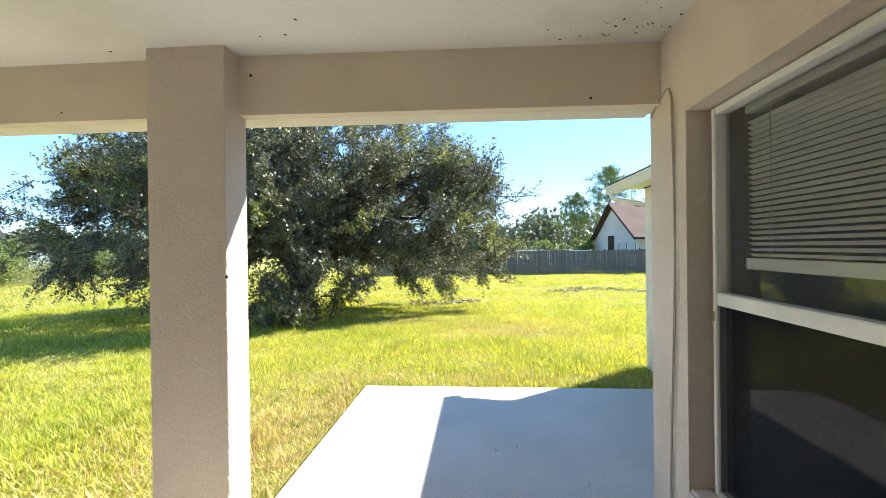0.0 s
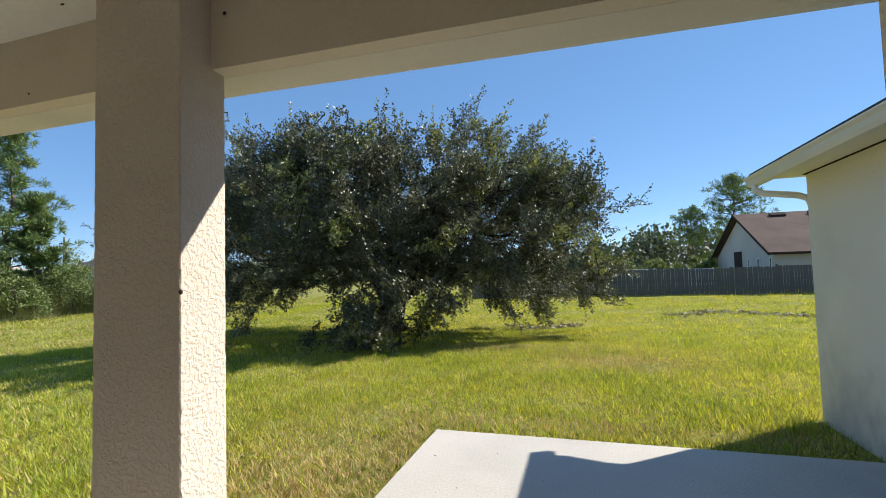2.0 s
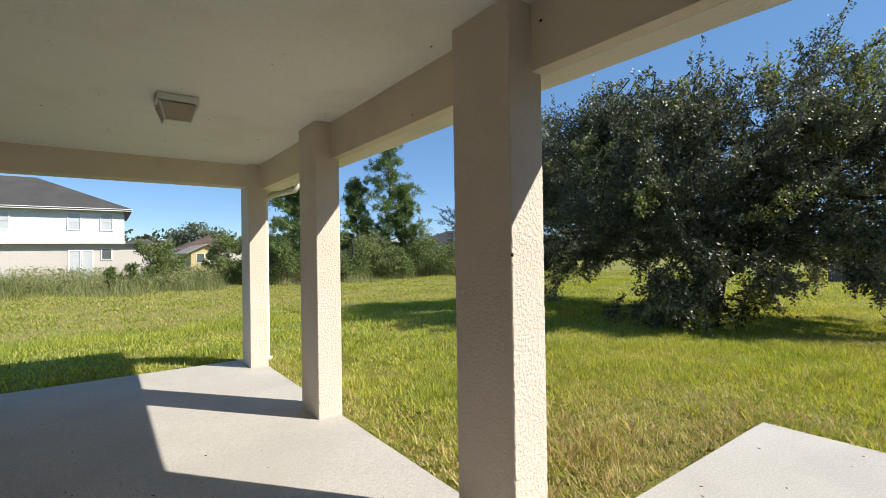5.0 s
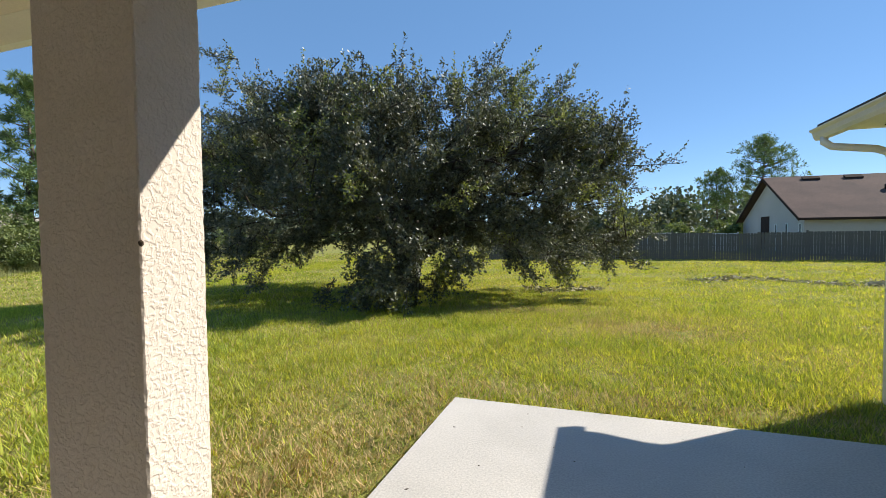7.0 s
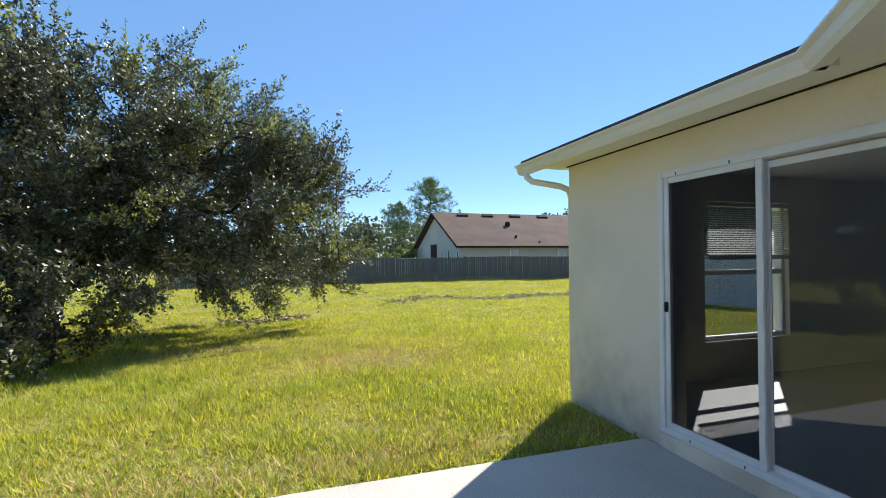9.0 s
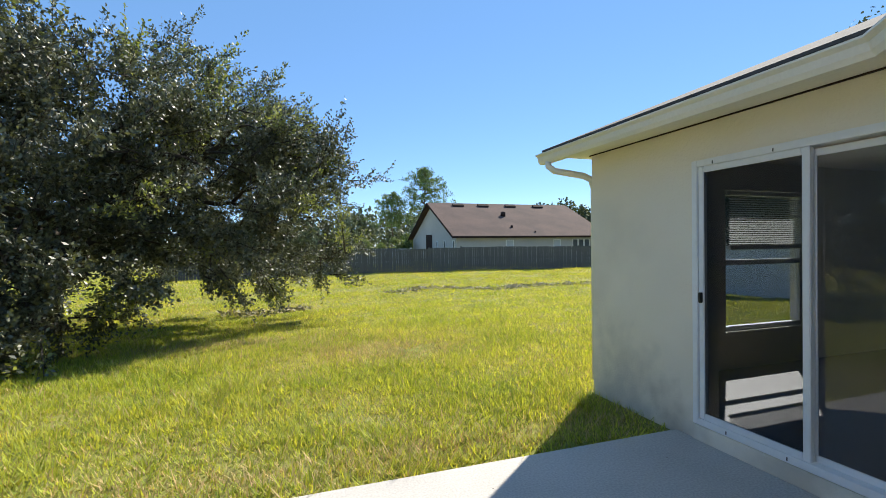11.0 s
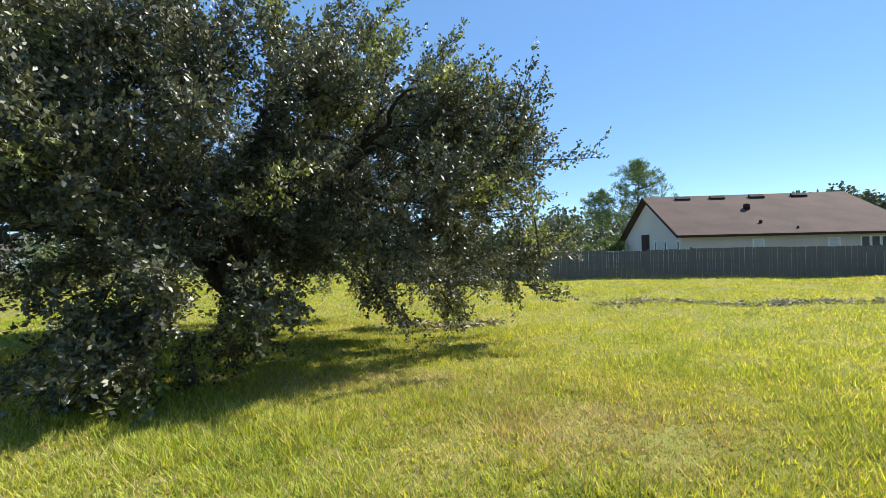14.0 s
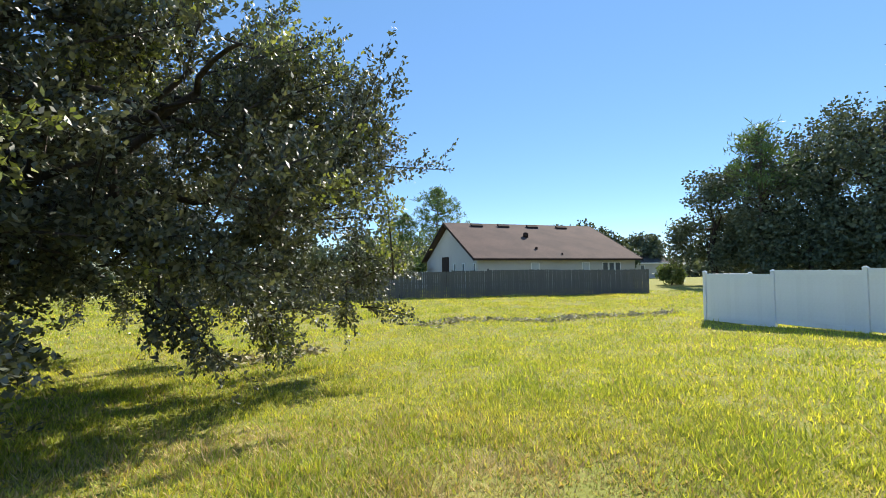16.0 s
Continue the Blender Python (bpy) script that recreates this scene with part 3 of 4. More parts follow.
    bm.faces.new(lo[::-1]), bm.faces.new(hi)
    return bm
part("diffuser", frustum(bmesh.new(), (LX, LY), 0.128, 2.725, 0.088, 2.60), LAMPGLASS, lamp, "tan frosted panels")
for a, b in ((-1, -1), (1, -1), (1, 1), (-1, 1)):
    part("corner_bar", tube(bmesh.new(), [(LX + a * 0.13, LY + b * 0.13, 2.725), (LX + a * 0.09, LY + b * 0.09, 2.60)], 0.008, 6), WHITE, lamp)
part("base_ring", frame_rect(bmesh.new(), "x", LX - 0.09, LX + 0.09, LY - 0.095, LY + 0.095, 2.593, 2.607, 0.006), WHITE, lamp)

cable = thing("cable", "thin beige cable hanging loosely down the stucco wall", "cable")
pts = [(WX - 0.004, WY - 0.02, 2.41), (WX - 0.012, 3.08, 2.45), (WX - 0.016, 2.93, 2.49), (WX - 0.018, 2.88, 2.48), (WX - 0.016, 2.85, 2.42), (WX - 0.012, 2.85, 2.2), (WX - 0.012, 2.845, 1.9),
       (WX - 0.014, 2.84, 1.55), (WX - 0.012, 2.85, 1.3), (WX - 0.014, 2.865, 1.05), (WX - 0.014, 2.90, 0.7), (WX - 0.012, 2.92, 0.4), (WX - 0.012, 2.90, 0.02)]
part("wire", tube(bmesh.new(), pts, 0.0042, 6), CABLE, cable)
pts = [(p[0] - 0.003, p[1] + 0.008 + 0.006 * math.sin(i * 1.7), p[2]) for i, p in enumerate(pts)]
part("wire", tube(bmesh.new(), pts[2:], 0.003, 6), CABLE, cable)


def specks():
    """Mud dabs and dirt on ceiling, beam and column."""
    bm = bmesh.new()
    r = random.Random(3)
    for _ in range(70):
        k = r.random()
        if k < 0.55:
            x, y = WX - abs(r.gauss(0, 0.35)) - 0.02, 2.95 - abs(r.gauss(0, 0.16))
        else:
            x, y = r.uniform(-5.5, 1.2), r.uniform(0.8, 2.9)
        s = r.choice((0.002, 0.003, 0.004, 0.006))
        m = Matrix.Translation((x, y, 2.789)) @ Euler((0, 0, r.uniform(0, 6))).to_matrix().to_4x4() @ Matrix.Diagonal((s * r.uniform(1, 2.4), s, s * 0.5, 1))
        bmesh.ops.create_icosphere(bm, subdivisions=1, radius=1, matrix=m)
    for x, y, z, s in ((-1.022, 2.962, 2.673, 0.009), (-1.098, 2.815, 1.518, 0.011), (0.9, 2.962, 2.47, 0.008), (-2.2, 2.962, 2.5, 0.006)):
        bmesh.ops.create_icosphere(bm, subdivisions=1, radius=1, matrix=Matrix.Translation((x, y, z)) @ Matrix.Diagonal((s, s * 0.6, s, 1)))
    tagged(finish("dirt_specks", bm, DARKSTUFF), "dark dirt specks and mud dabs on the lanai ceiling", "dirt", kind="stuff")


specks()


# ---- trees ----
def limb(bm, a, b, r0, r1, sag=0.0, seg=7, wob=0.12, seed=0, sides=7):
    r = random.Random(seed)
    a, b = Vector(a), Vector(b)
    d = (b - a).length
    pts, rad = [], []
    for i in range(seg + 1):
        t = i / seg
        p = a.lerp(b, t) + Vector((r.gauss(0, wob), r.gauss(0, wob), r.gauss(0, wob))) * (d * 0.12 * math.sin(math.pi * t))
        p.z += sag * math.sin(math.pi * t)
        pts.append(p), rad.append(r0 + (r1 - r0) * t)
    tube(bm, pts, rad, sides)
    return pts


OAK = np.array([-5.3, 14.6, 0.0])


def along(start, direction, length, n, bend):
    """Points along many shoots that curve evenly towards bend; returns points and headings, n per shoot."""
    f = (np.arange(n) + 0.5) / n
    d = unit(direction[:, None, :].repeat(n, 1).reshape(-1, 3) + np.repeat(bend, n, 0) * np.tile(f, len(start))[:, None])
    d = d.reshape(len(start), n, 3)
    p = start[:, None, :] + np.cumsum(d, 1) * (length / n)[:, None, None]
    return p, d


def build_oak():
    base = Vector((OAK[0] - 0.2, OAK[1] + 0.4, float(ground_z(OAK[0], OAK[1])) - 0.05))
    org = np.array([OAK[0], OAK[1], base.z + 0.05])
    root = thing("oak_tree", "spreading evergreen oak with dense dark leaves drooping to the lawn", "tree")
    bm = bmesh.new()
    fork = base + Vector((0.15, -0.1, 1.35))
    limb(bm, base, fork, 0.36, 0.27, 0, 5, 0.2, 1, 12)
    limb(bm, base + Vector((0.1, -0.05, 0.25)), base + Vector((0.75, -0.5, 1.9)), 0.22, 0.15, 0, 5, 0.2, 2, 10)
    for k in range(6):
        a = k * math.tau / 6 + 0.3
        limb(bm, base + Vector((math.cos(a) * 0.55, math.sin(a) * 0.55, -0.02)), base + Vector((0, 0, 0.5)), 0.07, 0.17, 0, 3, 0.1, 20 + k, 6)
    r = random.Random(11)
    for k in range(13):
        a = k * math.tau / 13 + r.uniform(-0.25, 0.25)
        rad, h = r.uniform(3.0, 4.8), r.uniform(1.9, 4.4)
        end = base + Vector((math.cos(a) * rad, math.sin(a) * rad * 0.85, h))
        pts = limb(bm, fork - Vector((0, 0, r.uniform(0, 0.5))), end, 0.15, 0.045, r.uniform(0.2, 0.7), 8, 0.5, 40 + k)
        for j in range(6):
            p = pts[r.randint(3, 8)]
            a2 = a + r.uniform(-1.0, 1.0)
            e2 = p + Vector((math.cos(a2), math.sin(a2), r.uniform(-0.6, 0.6))) * r.uniform(0.8, 1.7)
            limb(bm, p, e2, 0.045, 0.012, 0.1, 5, 0.6, 100 + k * 9 + j, 5)
    for k in range(5):
        a = k * 1.4
        end = base + Vector((math.cos(a) * 1.9, math.sin(a) * 1.7, 5.2))
        limb(bm, fork, end, 0.13, 0.03, 0, 6, 0.6, 300 + k)
    part("trunk", bm, BARK, root, "dark forked trunk and limbs")

    # boughs: leafy sprays whose tips make the low boxy dome, in lobes with hollows between them
    nl = 136
    az = (np.arange(nl) * 2.39996 + rng.uniform(-0.35, 0.35, nl)) % math.tau
    el = np.arcsin(rng.uniform(0.03, 1.0, nl))
    ce, se = np.cos(el) ** 0.42, np.sin(el) ** 0.62
    rr = (1 + 0.05 * np.sin(3 * az + 1) + 0.05 * np.sin(5 * az + 2.2)) * rng.uniform(0.84, 1.0, nl)
    lx = np.cos(az) * ce * rr
    lobe = np.stack([lx * np.where(lx > 0, 6.35 - 0.75 * se, 7.0 - 0.3 * se), np.sin(az) * ce * rr * np.where(np.sin(az) < 0, 5.2, 4.8), 2.2 + se * 3.05 * rng.uniform(0.82, 1.06, nl)], 1)
    per = 6
    tip = np.repeat(lobe, per, 0) + rng.normal(size=(nl * per, 3)) * np.array([0.36, 0.36, 0.26])
    tip = np.concatenate([tip, np.repeat([(4.4, 0.7, 5.8), (2.6, 0.5, 6.4), (2.3, -2.6, 5.1), (0.3, -1.7, 5.3), (-4.1, -2.5, 5.7), (5.8, -0.4, 3.2), (-7.2, -2.4, 3.0), (-6.4, -3.2, 2.6), (-5.2, -1.5, 5.0)], 6, axis=0) + rng.normal(size=(54, 3)) * 0.4])
    tip = tip[(tip[:, 0] < 2.0) | (rng.random(len(tip)) < 0.85)]
    # shoots filling the inside of the dome
    inner = 215
    a, q = rng.uniform(0, math.tau, inner), 4.6 * np.sqrt(rng.uniform(0.02, 1.0, inner))
    tip = np.concatenate([tip, np.stack([np.cos(a) * q * 1.1, np.sin(a) * q * 0.85, rng.uniform(1.9, 4.9, inner) * (1 - q * 0.045)], 1)])
    out = unit(tip - np.array([0, 0, 1.6]))
    high = smooth(1.6, 3.6, tip[:, 2])[:, None]
    heading = unit(out * 0.9 + rng.normal(size=tip.shape) * 0.55 + high * np.array([0.05, 0, 0.12]) - (1 - high) * np.array([0, 0, 0.15]))
    length = rng.uniform(0.8, 1.5, len(tip))
    start = tip - heading * length[:, None] * 0.9
    bend = high * np.array([0, 0, 0.15]) - (1 - high) * np.array([0, 0, 0.6])

    # hanging skirt in separate tassels round the rim, and low boughs that reach the lawn
    groups, each = 20, 7
    ga = (np.arange(groups) * math.tau / groups + rng.uniform(-0.1, 0.1, groups)) % math.tau
    gq, gz = rng.uniform(0.70, 1.0, groups), rng.uniform(1.2, 1.85, groups) + 0.1 * np.cos(ga).clip(0, 1) - 0.3 * (np.sin(ga) < -0.2) * (np.cos(ga) > 0)
    k = np.repeat(np.arange(groups), each)
    a = ga[k] + rng.normal(size=len(k)) * 0.06
    q = gq[k] + rng.normal(size=len(k)) * 0.05
    sk = np.stack([np.cos(a) * q * np.where(np.cos(a) > 0, 6.0, 6.7), np.sin(a) * q * 4.9, gz[k] + rng.normal(size=len(k)) * 0.25], 1)
    low = np.stack([rng.normal(size=17).clip(-1.2, 1.2) * 0.42 + 1.4, rng.normal(size=17).clip(-1.2, 1.2) * 0.28 - 4.3, rng.uniform(0.75, 1.6, 17)], 1)
    left = np.stack([rng.normal(size=6) * 0.6 - 3.4, rng.normal(size=6) * 0.4 - 4.2, rng.uniform(1.8, 2.4, 6)], 1)
    stem = np.stack([rng.normal(size=5).clip(-1, 1) * 0.3 - 0.2, rng.normal(size=5).clip(-1, 1) * 0.3 + 0.3, rng.uniform(1.0, 2.2, 5)], 1)
    sk = np.concatenate([sk, low, left, stem])
    sd = unit(unit(sk * np.array([1, 1, 0])) * 0.6 + rng.normal(size=sk.shape) * 0.45 + np.array([0, 0, -0.25]))
    start, heading = np.concatenate([start, sk]), np.concatenate([heading, sd])
    length = np.concatenate([length, rng.uniform(0.6, 1.1, len(sk))])
    bend = np.concatenate([bend, np.tile([0, 0, -0.45], (len(sk), 1))])
    ns = len(start)

    # side twigs along each spray, shorter towards its tip
    nt = 21
    ap, ad = along(start, heading, length, nt, bend)
    bough = np.repeat(np.arange(ns), nt)
    f = np.tile((np.arange(nt) + 0.5) / nt, ns)
    tp, axis = ap.reshape(-1, 3), ad.reshape(-1, 3)
    side = unit(np.cross(axis, rng.normal(size=axis.shape)))
    upward = np.where(tp[:, 2:3] > 2.6, 0.22, -0.22) * np.array([[0, 0, 1.0]])
    td = unit(axis * 0.75 + side * 0.8 + upward + rng.normal(size=axis.shape) * 0.15)
    tl = (0.52 - 0.30 * f) * rng.uniform(0.65, 1.25, len(f))
    end = f > 1 - 1.1 / nt
    td[end], tl[end] = axis[end], rng.uniform(0.25, 0.5, end.sum())
    # long thin shoots standing out of the top and the sunny side
    shoot = rng.random(len(f)) < np.where((tp[:, 2] > 4.7) | ((tp[:, 0] > 4.0) & (tp[:, 2] > 2.6)), 0.045, 0.006)
    td[shoot] = unit(td[shoot] * 0.5 + np.array([0.12, 0, 0.75]) * np.where(tp[shoot][:, 2:3] > 2.2, 1, -0.8))
    tl[shoot] = rng.uniform(0.35, 0.75, shoot.sum())
    ok = (tp[:, 2] + td[:, 2] * tl > 0.12) & (tp[:, 2] > 0.15)
    tp, td, tl, bough, shoot = tp[ok], td[ok], tl[ok], bough[ok], shoot[ok]

    # leaves close along the twigs
    n_leaf = np.maximum(8, tl * 57).astype(int)
    ti = np.repeat(np.arange(len(tp)), n_leaf)
    g = rng.uniform(0.05, 1.0, len(ti))
    p = tp[ti] + td[ti] * (tl[ti] * g)[:, None] + rng.normal(size=(len(ti), 3)) * np.where(shoot[ti], 0.010, 0.026)[:, None]
    d = td[ti] * 0.55 + rng.normal(size=(len(ti), 3)) * 0.62 + np.array([0, 0, 0.1])
    ln = rng.uniform(0.046, 0.088, len(ti))
    inside = np.zeros(ns)
    inside[len(tip) - inner:len(tip)] = 1.0
    ln = ln * (1 + 0.3 * inside[bough[ti]])
    young = (rng.random(ns) < 0.17) & (inside < 0.5)
    fresh = (young[bough[ti]] & (rng.random(len(ti)) < 0.6)) | (shoot[ti] & (rng.random(len(ti)) < 0.35))
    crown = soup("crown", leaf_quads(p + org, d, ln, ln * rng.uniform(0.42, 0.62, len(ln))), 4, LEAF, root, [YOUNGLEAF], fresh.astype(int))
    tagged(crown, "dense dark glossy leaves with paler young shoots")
    # twigs as thin spindles, sprays as tapering rods
    a0, a1 = tp + org, tp + org + td * tl[:, None]
    s = unit(np.cross(td, rng.normal(size=a0.shape))) * 0.005
    soup("twig_mass", np.stack([a0 - s, a0 + s, a1], 1).reshape(-1, 3), 3, BARK, root)
    q0, q1 = ap[:, :-1].reshape(-1, 3) + org, ap[:, 1:].reshape(-1, 3) + org
    w = np.tile(np.linspace(0.016, 0.004, nt - 1), ns)[:, None]
    rods = []
    for turn in (0.0, 2.09, 4.19):
        e = [unit(np.cross(q1 - q0, np.array([[math.cos(turn + o), math.sin(turn + o), 0.3]]))) * w for o in (0.0, 2.09)]
        rods.append(np.stack([q0 + e[0], q0 + e[1], q1 + e[1], q1 + e[0]], 1).reshape(-1, 3))
    soup("branchlet_mass", np.concatenate(rods), 4, BARK, root)


build_oak()


def round_tree(loc, height, radius, base_h, leaves, leaf, material, label, seed, name="tree", lobes=26, squash=1.0, trunk=BARK, category="tree"):
    r = np.random.default_rng(seed)
    loc = np.array([loc[0], loc[1], float(ground_z(np.array(loc[0]), np.array(loc[1])))])
    root = thing(name, label, category)
    bm = bmesh.new()
    top = Vector(loc) + Vector((0, 0, height * 0.75))
    limb(bm, Vector(loc) - Vector((0, 0, 0.2)), top, 0.03 * height, 0.008 * height, 0, 6, 0.3, seed, 7)
    cz, hz = (height + base_h) / 2, (height - base_h) / 2 * squash
    az, el = r.uniform(0, math.tau, lobes), np.arcsin(r.uniform(-0.9, 1, lobes))
    k = r.uniform(0.45, 0.85, lobes)
    c = np.stack([np.cos(az) * np.cos(el) * radius * k, np.sin(az) * np.cos(el) * radius * k, cz + np.sin(el) * hz * k], 1)
    for i in range(min(8, lobes)):
        limb(bm, Vector(loc) + Vector((0, 0, height * r.uniform(0.25, 0.55))), Vector(loc + c[i]), 0.01 * height, 0.003 * height, 0, 5, 0.4, seed + i, 5)
    part("trunk", bm, trunk, root)
    ci = r.integers(0, lobes, leaves)
    v = r.normal(size=(leaves, 3))
    v = unit(v) * (r.uniform(0.35, 1.0, leaves) ** 0.4)[:, None]
    s = radius * r.uniform(0.26, 0.5, lobes)
    sub = r.normal(size=(lobes * 14, 3))
    sub = unit(sub) * 0.9
    pick = r.integers(0, 14, leaves)
    v = sub[ci * 14 + pick] * 0.75 + v * 0.42
    p = c[ci] + v * s[ci][:, None] * np.array([1, 1, 0.85])
    keep = p[:, 2] > 0.1
    p = p[keep]
    ln = r.uniform(0.6, 1.3, len(p)) * leaf
    tagged(soup("crown", leaf_quads(p + loc, r.normal(size=p.shape) + np.array([0, 0, 0.2]), ln, ln * 0.6), 4, material, root))
    return root


def pine_tree(loc, height, radius, leaves, label, seed, bare=0.3, leaf=0.35, taper=2.6):
    r = np.random.default_rng(seed)
    loc = np.array([loc[0], loc[1], float(ground_z(np.array(loc[0]), np.array(loc[1])))])
    root = thing("pine_tree", label, "tree")
    bm = bmesh.new()
    limb(bm, Vector(loc) - Vector((0, 0, 0.2)), Vector(loc) + Vector((0, 0, height * 0.97)), 0.016 * height, 0.004 * height, 0, 8, 0.08, seed, 8)
    cs, dirs = [], []
    n = int(height * 4.6)
    for i in range(n):
        t = bare + (1 - bare) * (i / n)
        z = height * t
        reach = radius * (1 - ((t - bare) / (1 - bare)) ** taper) * r.uniform(0.5, 1.05) + 0.13 * radius
        a = r.uniform(0, math.tau)
        end = np.array([math.cos(a) * reach, math.sin(a) * reach, z + reach * r.uniform(0.05, 0.4)])
        limb(bm, Vector(loc) + Vector((0, 0, z)), Vector(loc + end), 0.0045 * height, 0.0015 * height, -0.05 * reach, 4, 0.2, seed + i, 4)
        for f in (0.35, 0.5, 0.65, 0.8, 0.92, 1.05):
            q = np.array([end[0] * f, end[1] * f, z + (end[2] - z) * f])
            cs.append(q + r.normal(size=3) * 0.12 * radius * np.array([1, 1, 0.5]))
            dirs.append(np.array([math.cos(a), math.sin(a), 0.7]))
    part("trunk", bm, PINEBARK, root)
    cs, dirs = np.array(cs), np.array(dirs)
    ci = r.integers(0, len(cs), leaves)
    p = cs[ci] + r.normal(size=(leaves, 3)) * radius * 0.032
    d = dirs[ci] * 0.5 + r.normal(size=(leaves, 3)) * 0.8 + np.array([0, 0, 0.25])
    ln = r.uniform(0.6, 1.2, leaves) * leaf
    tagged(soup("needles", leaf_quads(p + loc, d, ln, ln * 0.14), 4, PINELEAF, root))
    return root


# pines and shrubs on the overgrown lot
pine_tree((-34.5, 21.2), 12.2, 2.9, 15000, "tall slender pine with open needled crown above shrubs", 51, 0.15, 0.40, 1.7)
pine_tree((-33.0, 21.9), 7.6, 1.7, 14000, "young dense pine beside taller pine", 52, 0.1, 0.42, 1.2)
pine_tree((-36.0, 18.9), 8.4, 2.0, 14000, "young dense pine beside taller pine", 53, 0.1, 0.42, 1.2)
pine_tree((-32.0, 12.8), 8.6, 3.0, 18000, "broad green pine at edge of overgrown lot", 54, 0.1, 0.45, 1.4)
pine_tree((-37.0, 13.8), 9.5, 2.8, 14000, "green pine at edge of overgrown lot", 55, 0.12, 0.45, 1.4)
for i, (x, y, h, r) in enumerate(((-32, 16.5, 4.2, 2.6), (-31, 19.5, 2.6, 1.8), (-32, 23.5, 3.2, 2.6), (-31, 26.0, 2.8, 2.4), (-31.5, 11.0, 3.4, 2.4), (-33.5, 8.0, 3.6, 1.6),
                               (-35, 3.9, 3.2, 1.6), (-31.5, 2.0, 1.8, 0.9), (-33, 29, 3.0, 2.6), (-36, 32, 3.4, 2.8), (-30, 14, 2.0, 1.6), (-37, 26.5, 4.0, 2.5), (-32.5, 36, 3.0, 2.6))):
    round_tree((x, y), h, r, 0.0, 8000, 0.125, SHRUBLEAF, "leafy green shrub growing wild among tall grass", 70 + i, "shrub", 16, 1.0, category="shrub")

# trees beyond the neighbours' houses
pine_tree((22.2, 79.1), 15.0, 4.4, 9000, "tall pine behind the brown-roofed house", 61, 0.4, 0.6)
pine_tree((16.5, 80.0), 10.6, 3.2, 5500, "smaller pine behind the brown-roofed house", 62, 0.45, 0.6)
for i, (x, y, h, r) in enumerate(((42.5, 44.5, 12.5, 4.6), (45.0, 40.0, 16.0, 5.4), (48.5, 37.0, 17.0, 6.0), (47.0, 31.5, 19.0, 6.6), (50.0, 27.0, 20.5, 7.0), (51.0, 20.5, 19.5, 7.5), (53.0, 12.0, 18.5, 7.5), (44.0, 36.0, 8.0, 5.0), (45.5, 28.0, 9.0, 5.5))):
    round_tree((x, y), h * 1.07, r * 1.07, -0.6, 12000, 0.36, FARLEAF, "tall dark broadleaf tree in a dense stand", 90 + i, "tree", 34)
pine_tree((41.5, 38.5), 15.2, 3.0, 2500, "tall pine rising above the dense stand", 64, 0.55, 0.7)
for i, (x, y, h, r) in enumerate(((47, 76, 9.5, 5.5), (56, 78, 8.5, 5), (64, 80, 8.0, 5), (40, 80, 8, 5))):
    round_tree((x, y), h, r, 1.5, 6000, 0.6, FARLEAF, "rounded broadleaf tree behind a house", 110 + i, "tree", 22)
for i, (x, y, h, r) in enumerate(((39.5, 47.5, 2.2, 1.6), (41, 49, 2.6, 2.0), (13.5, 62, 3.2, 2.0), (10, 64, 3.0, 2.2), (17.0, 66, 4.5, 2.2), (6, 66, 2.6, 2.0))):
    round_tree((x, y), h, r, 0.0, 2500, 0.3, SHRUBLEAF, "bright green shrub in a neighbour's yard", 130 + i, "shrub", 12, category="shrub")


def far_woods():
    """Distant tree line all round the horizon."""
    r = np.random.default_rng(17)
    n = 820
    a = np.concatenate([r.uniform(-1.55, 1.15, 640), r.uniform(1.15, 4.73, 180)])
    dist = r.uniform(105, 150, n)
    cx, cy = np.sin(a) * dist, np.cos(a) * dist + 5
    h = 3.6 + 4.6 * r.random(n) ** 1.5 + 1.8 * np.sin(a * 7) + 4.5 * np.exp(-(((a + 0.4) % math.tau - 0.55) / 0.16) ** 2)
    wide = r.uniform(1.6, 3.6, n)
    per = 95
    ci = np.repeat(np.arange(n), per)
    v = unit(r.normal(size=(len(ci), 3))) * (r.uniform(0.2, 1, len(ci)) ** 0.35)[:, None]
    p = np.stack([cx[ci] + v[:, 0] * wide[ci], cy[ci] + v[:, 1] * wide[ci], -0.5 + h[ci] * 0.5 * (1 + v[:, 2] * r.uniform(0.7, 1.05, len(ci)))], 1)
    ln = r.uniform(0.7, 1.4, len(ci))
    tagged(soup("far_woods", leaf_quads(p, r.normal(size=p.shape), ln, ln * 0.7), 4, FARLEAF), "distant dark tree line on the horizon", "woods", kind="stuff")


far_woods()


# ---- fences ----
def run_points(a, b, step):
    a, b = Vector(a), Vector(b)
    n = max(1, round((b - a).length / step))
    return [a.lerp(b, i / n) for i in range(n + 1)]


def board_mesh():
    bm = bmesh.new()
    f = [(-0.069, 1.80), (-0.04, 1.83), (0.04, 1.83), (0.069, 1.80), (0.069, -0.08), (-0.069, -0.08)]
    prism(bm, f, (0, 0, 0), (0, 0.016, 0), (1, 0, 0))
    bmesh.ops.recalc_face_normals(bm, faces=bm.faces)
    me = bpy.data.meshes.new("board")
    bm.to_mesh(me)
    bm.free()
    me.materials.append(WOOD)
    return me


BOARD = board_mesh()


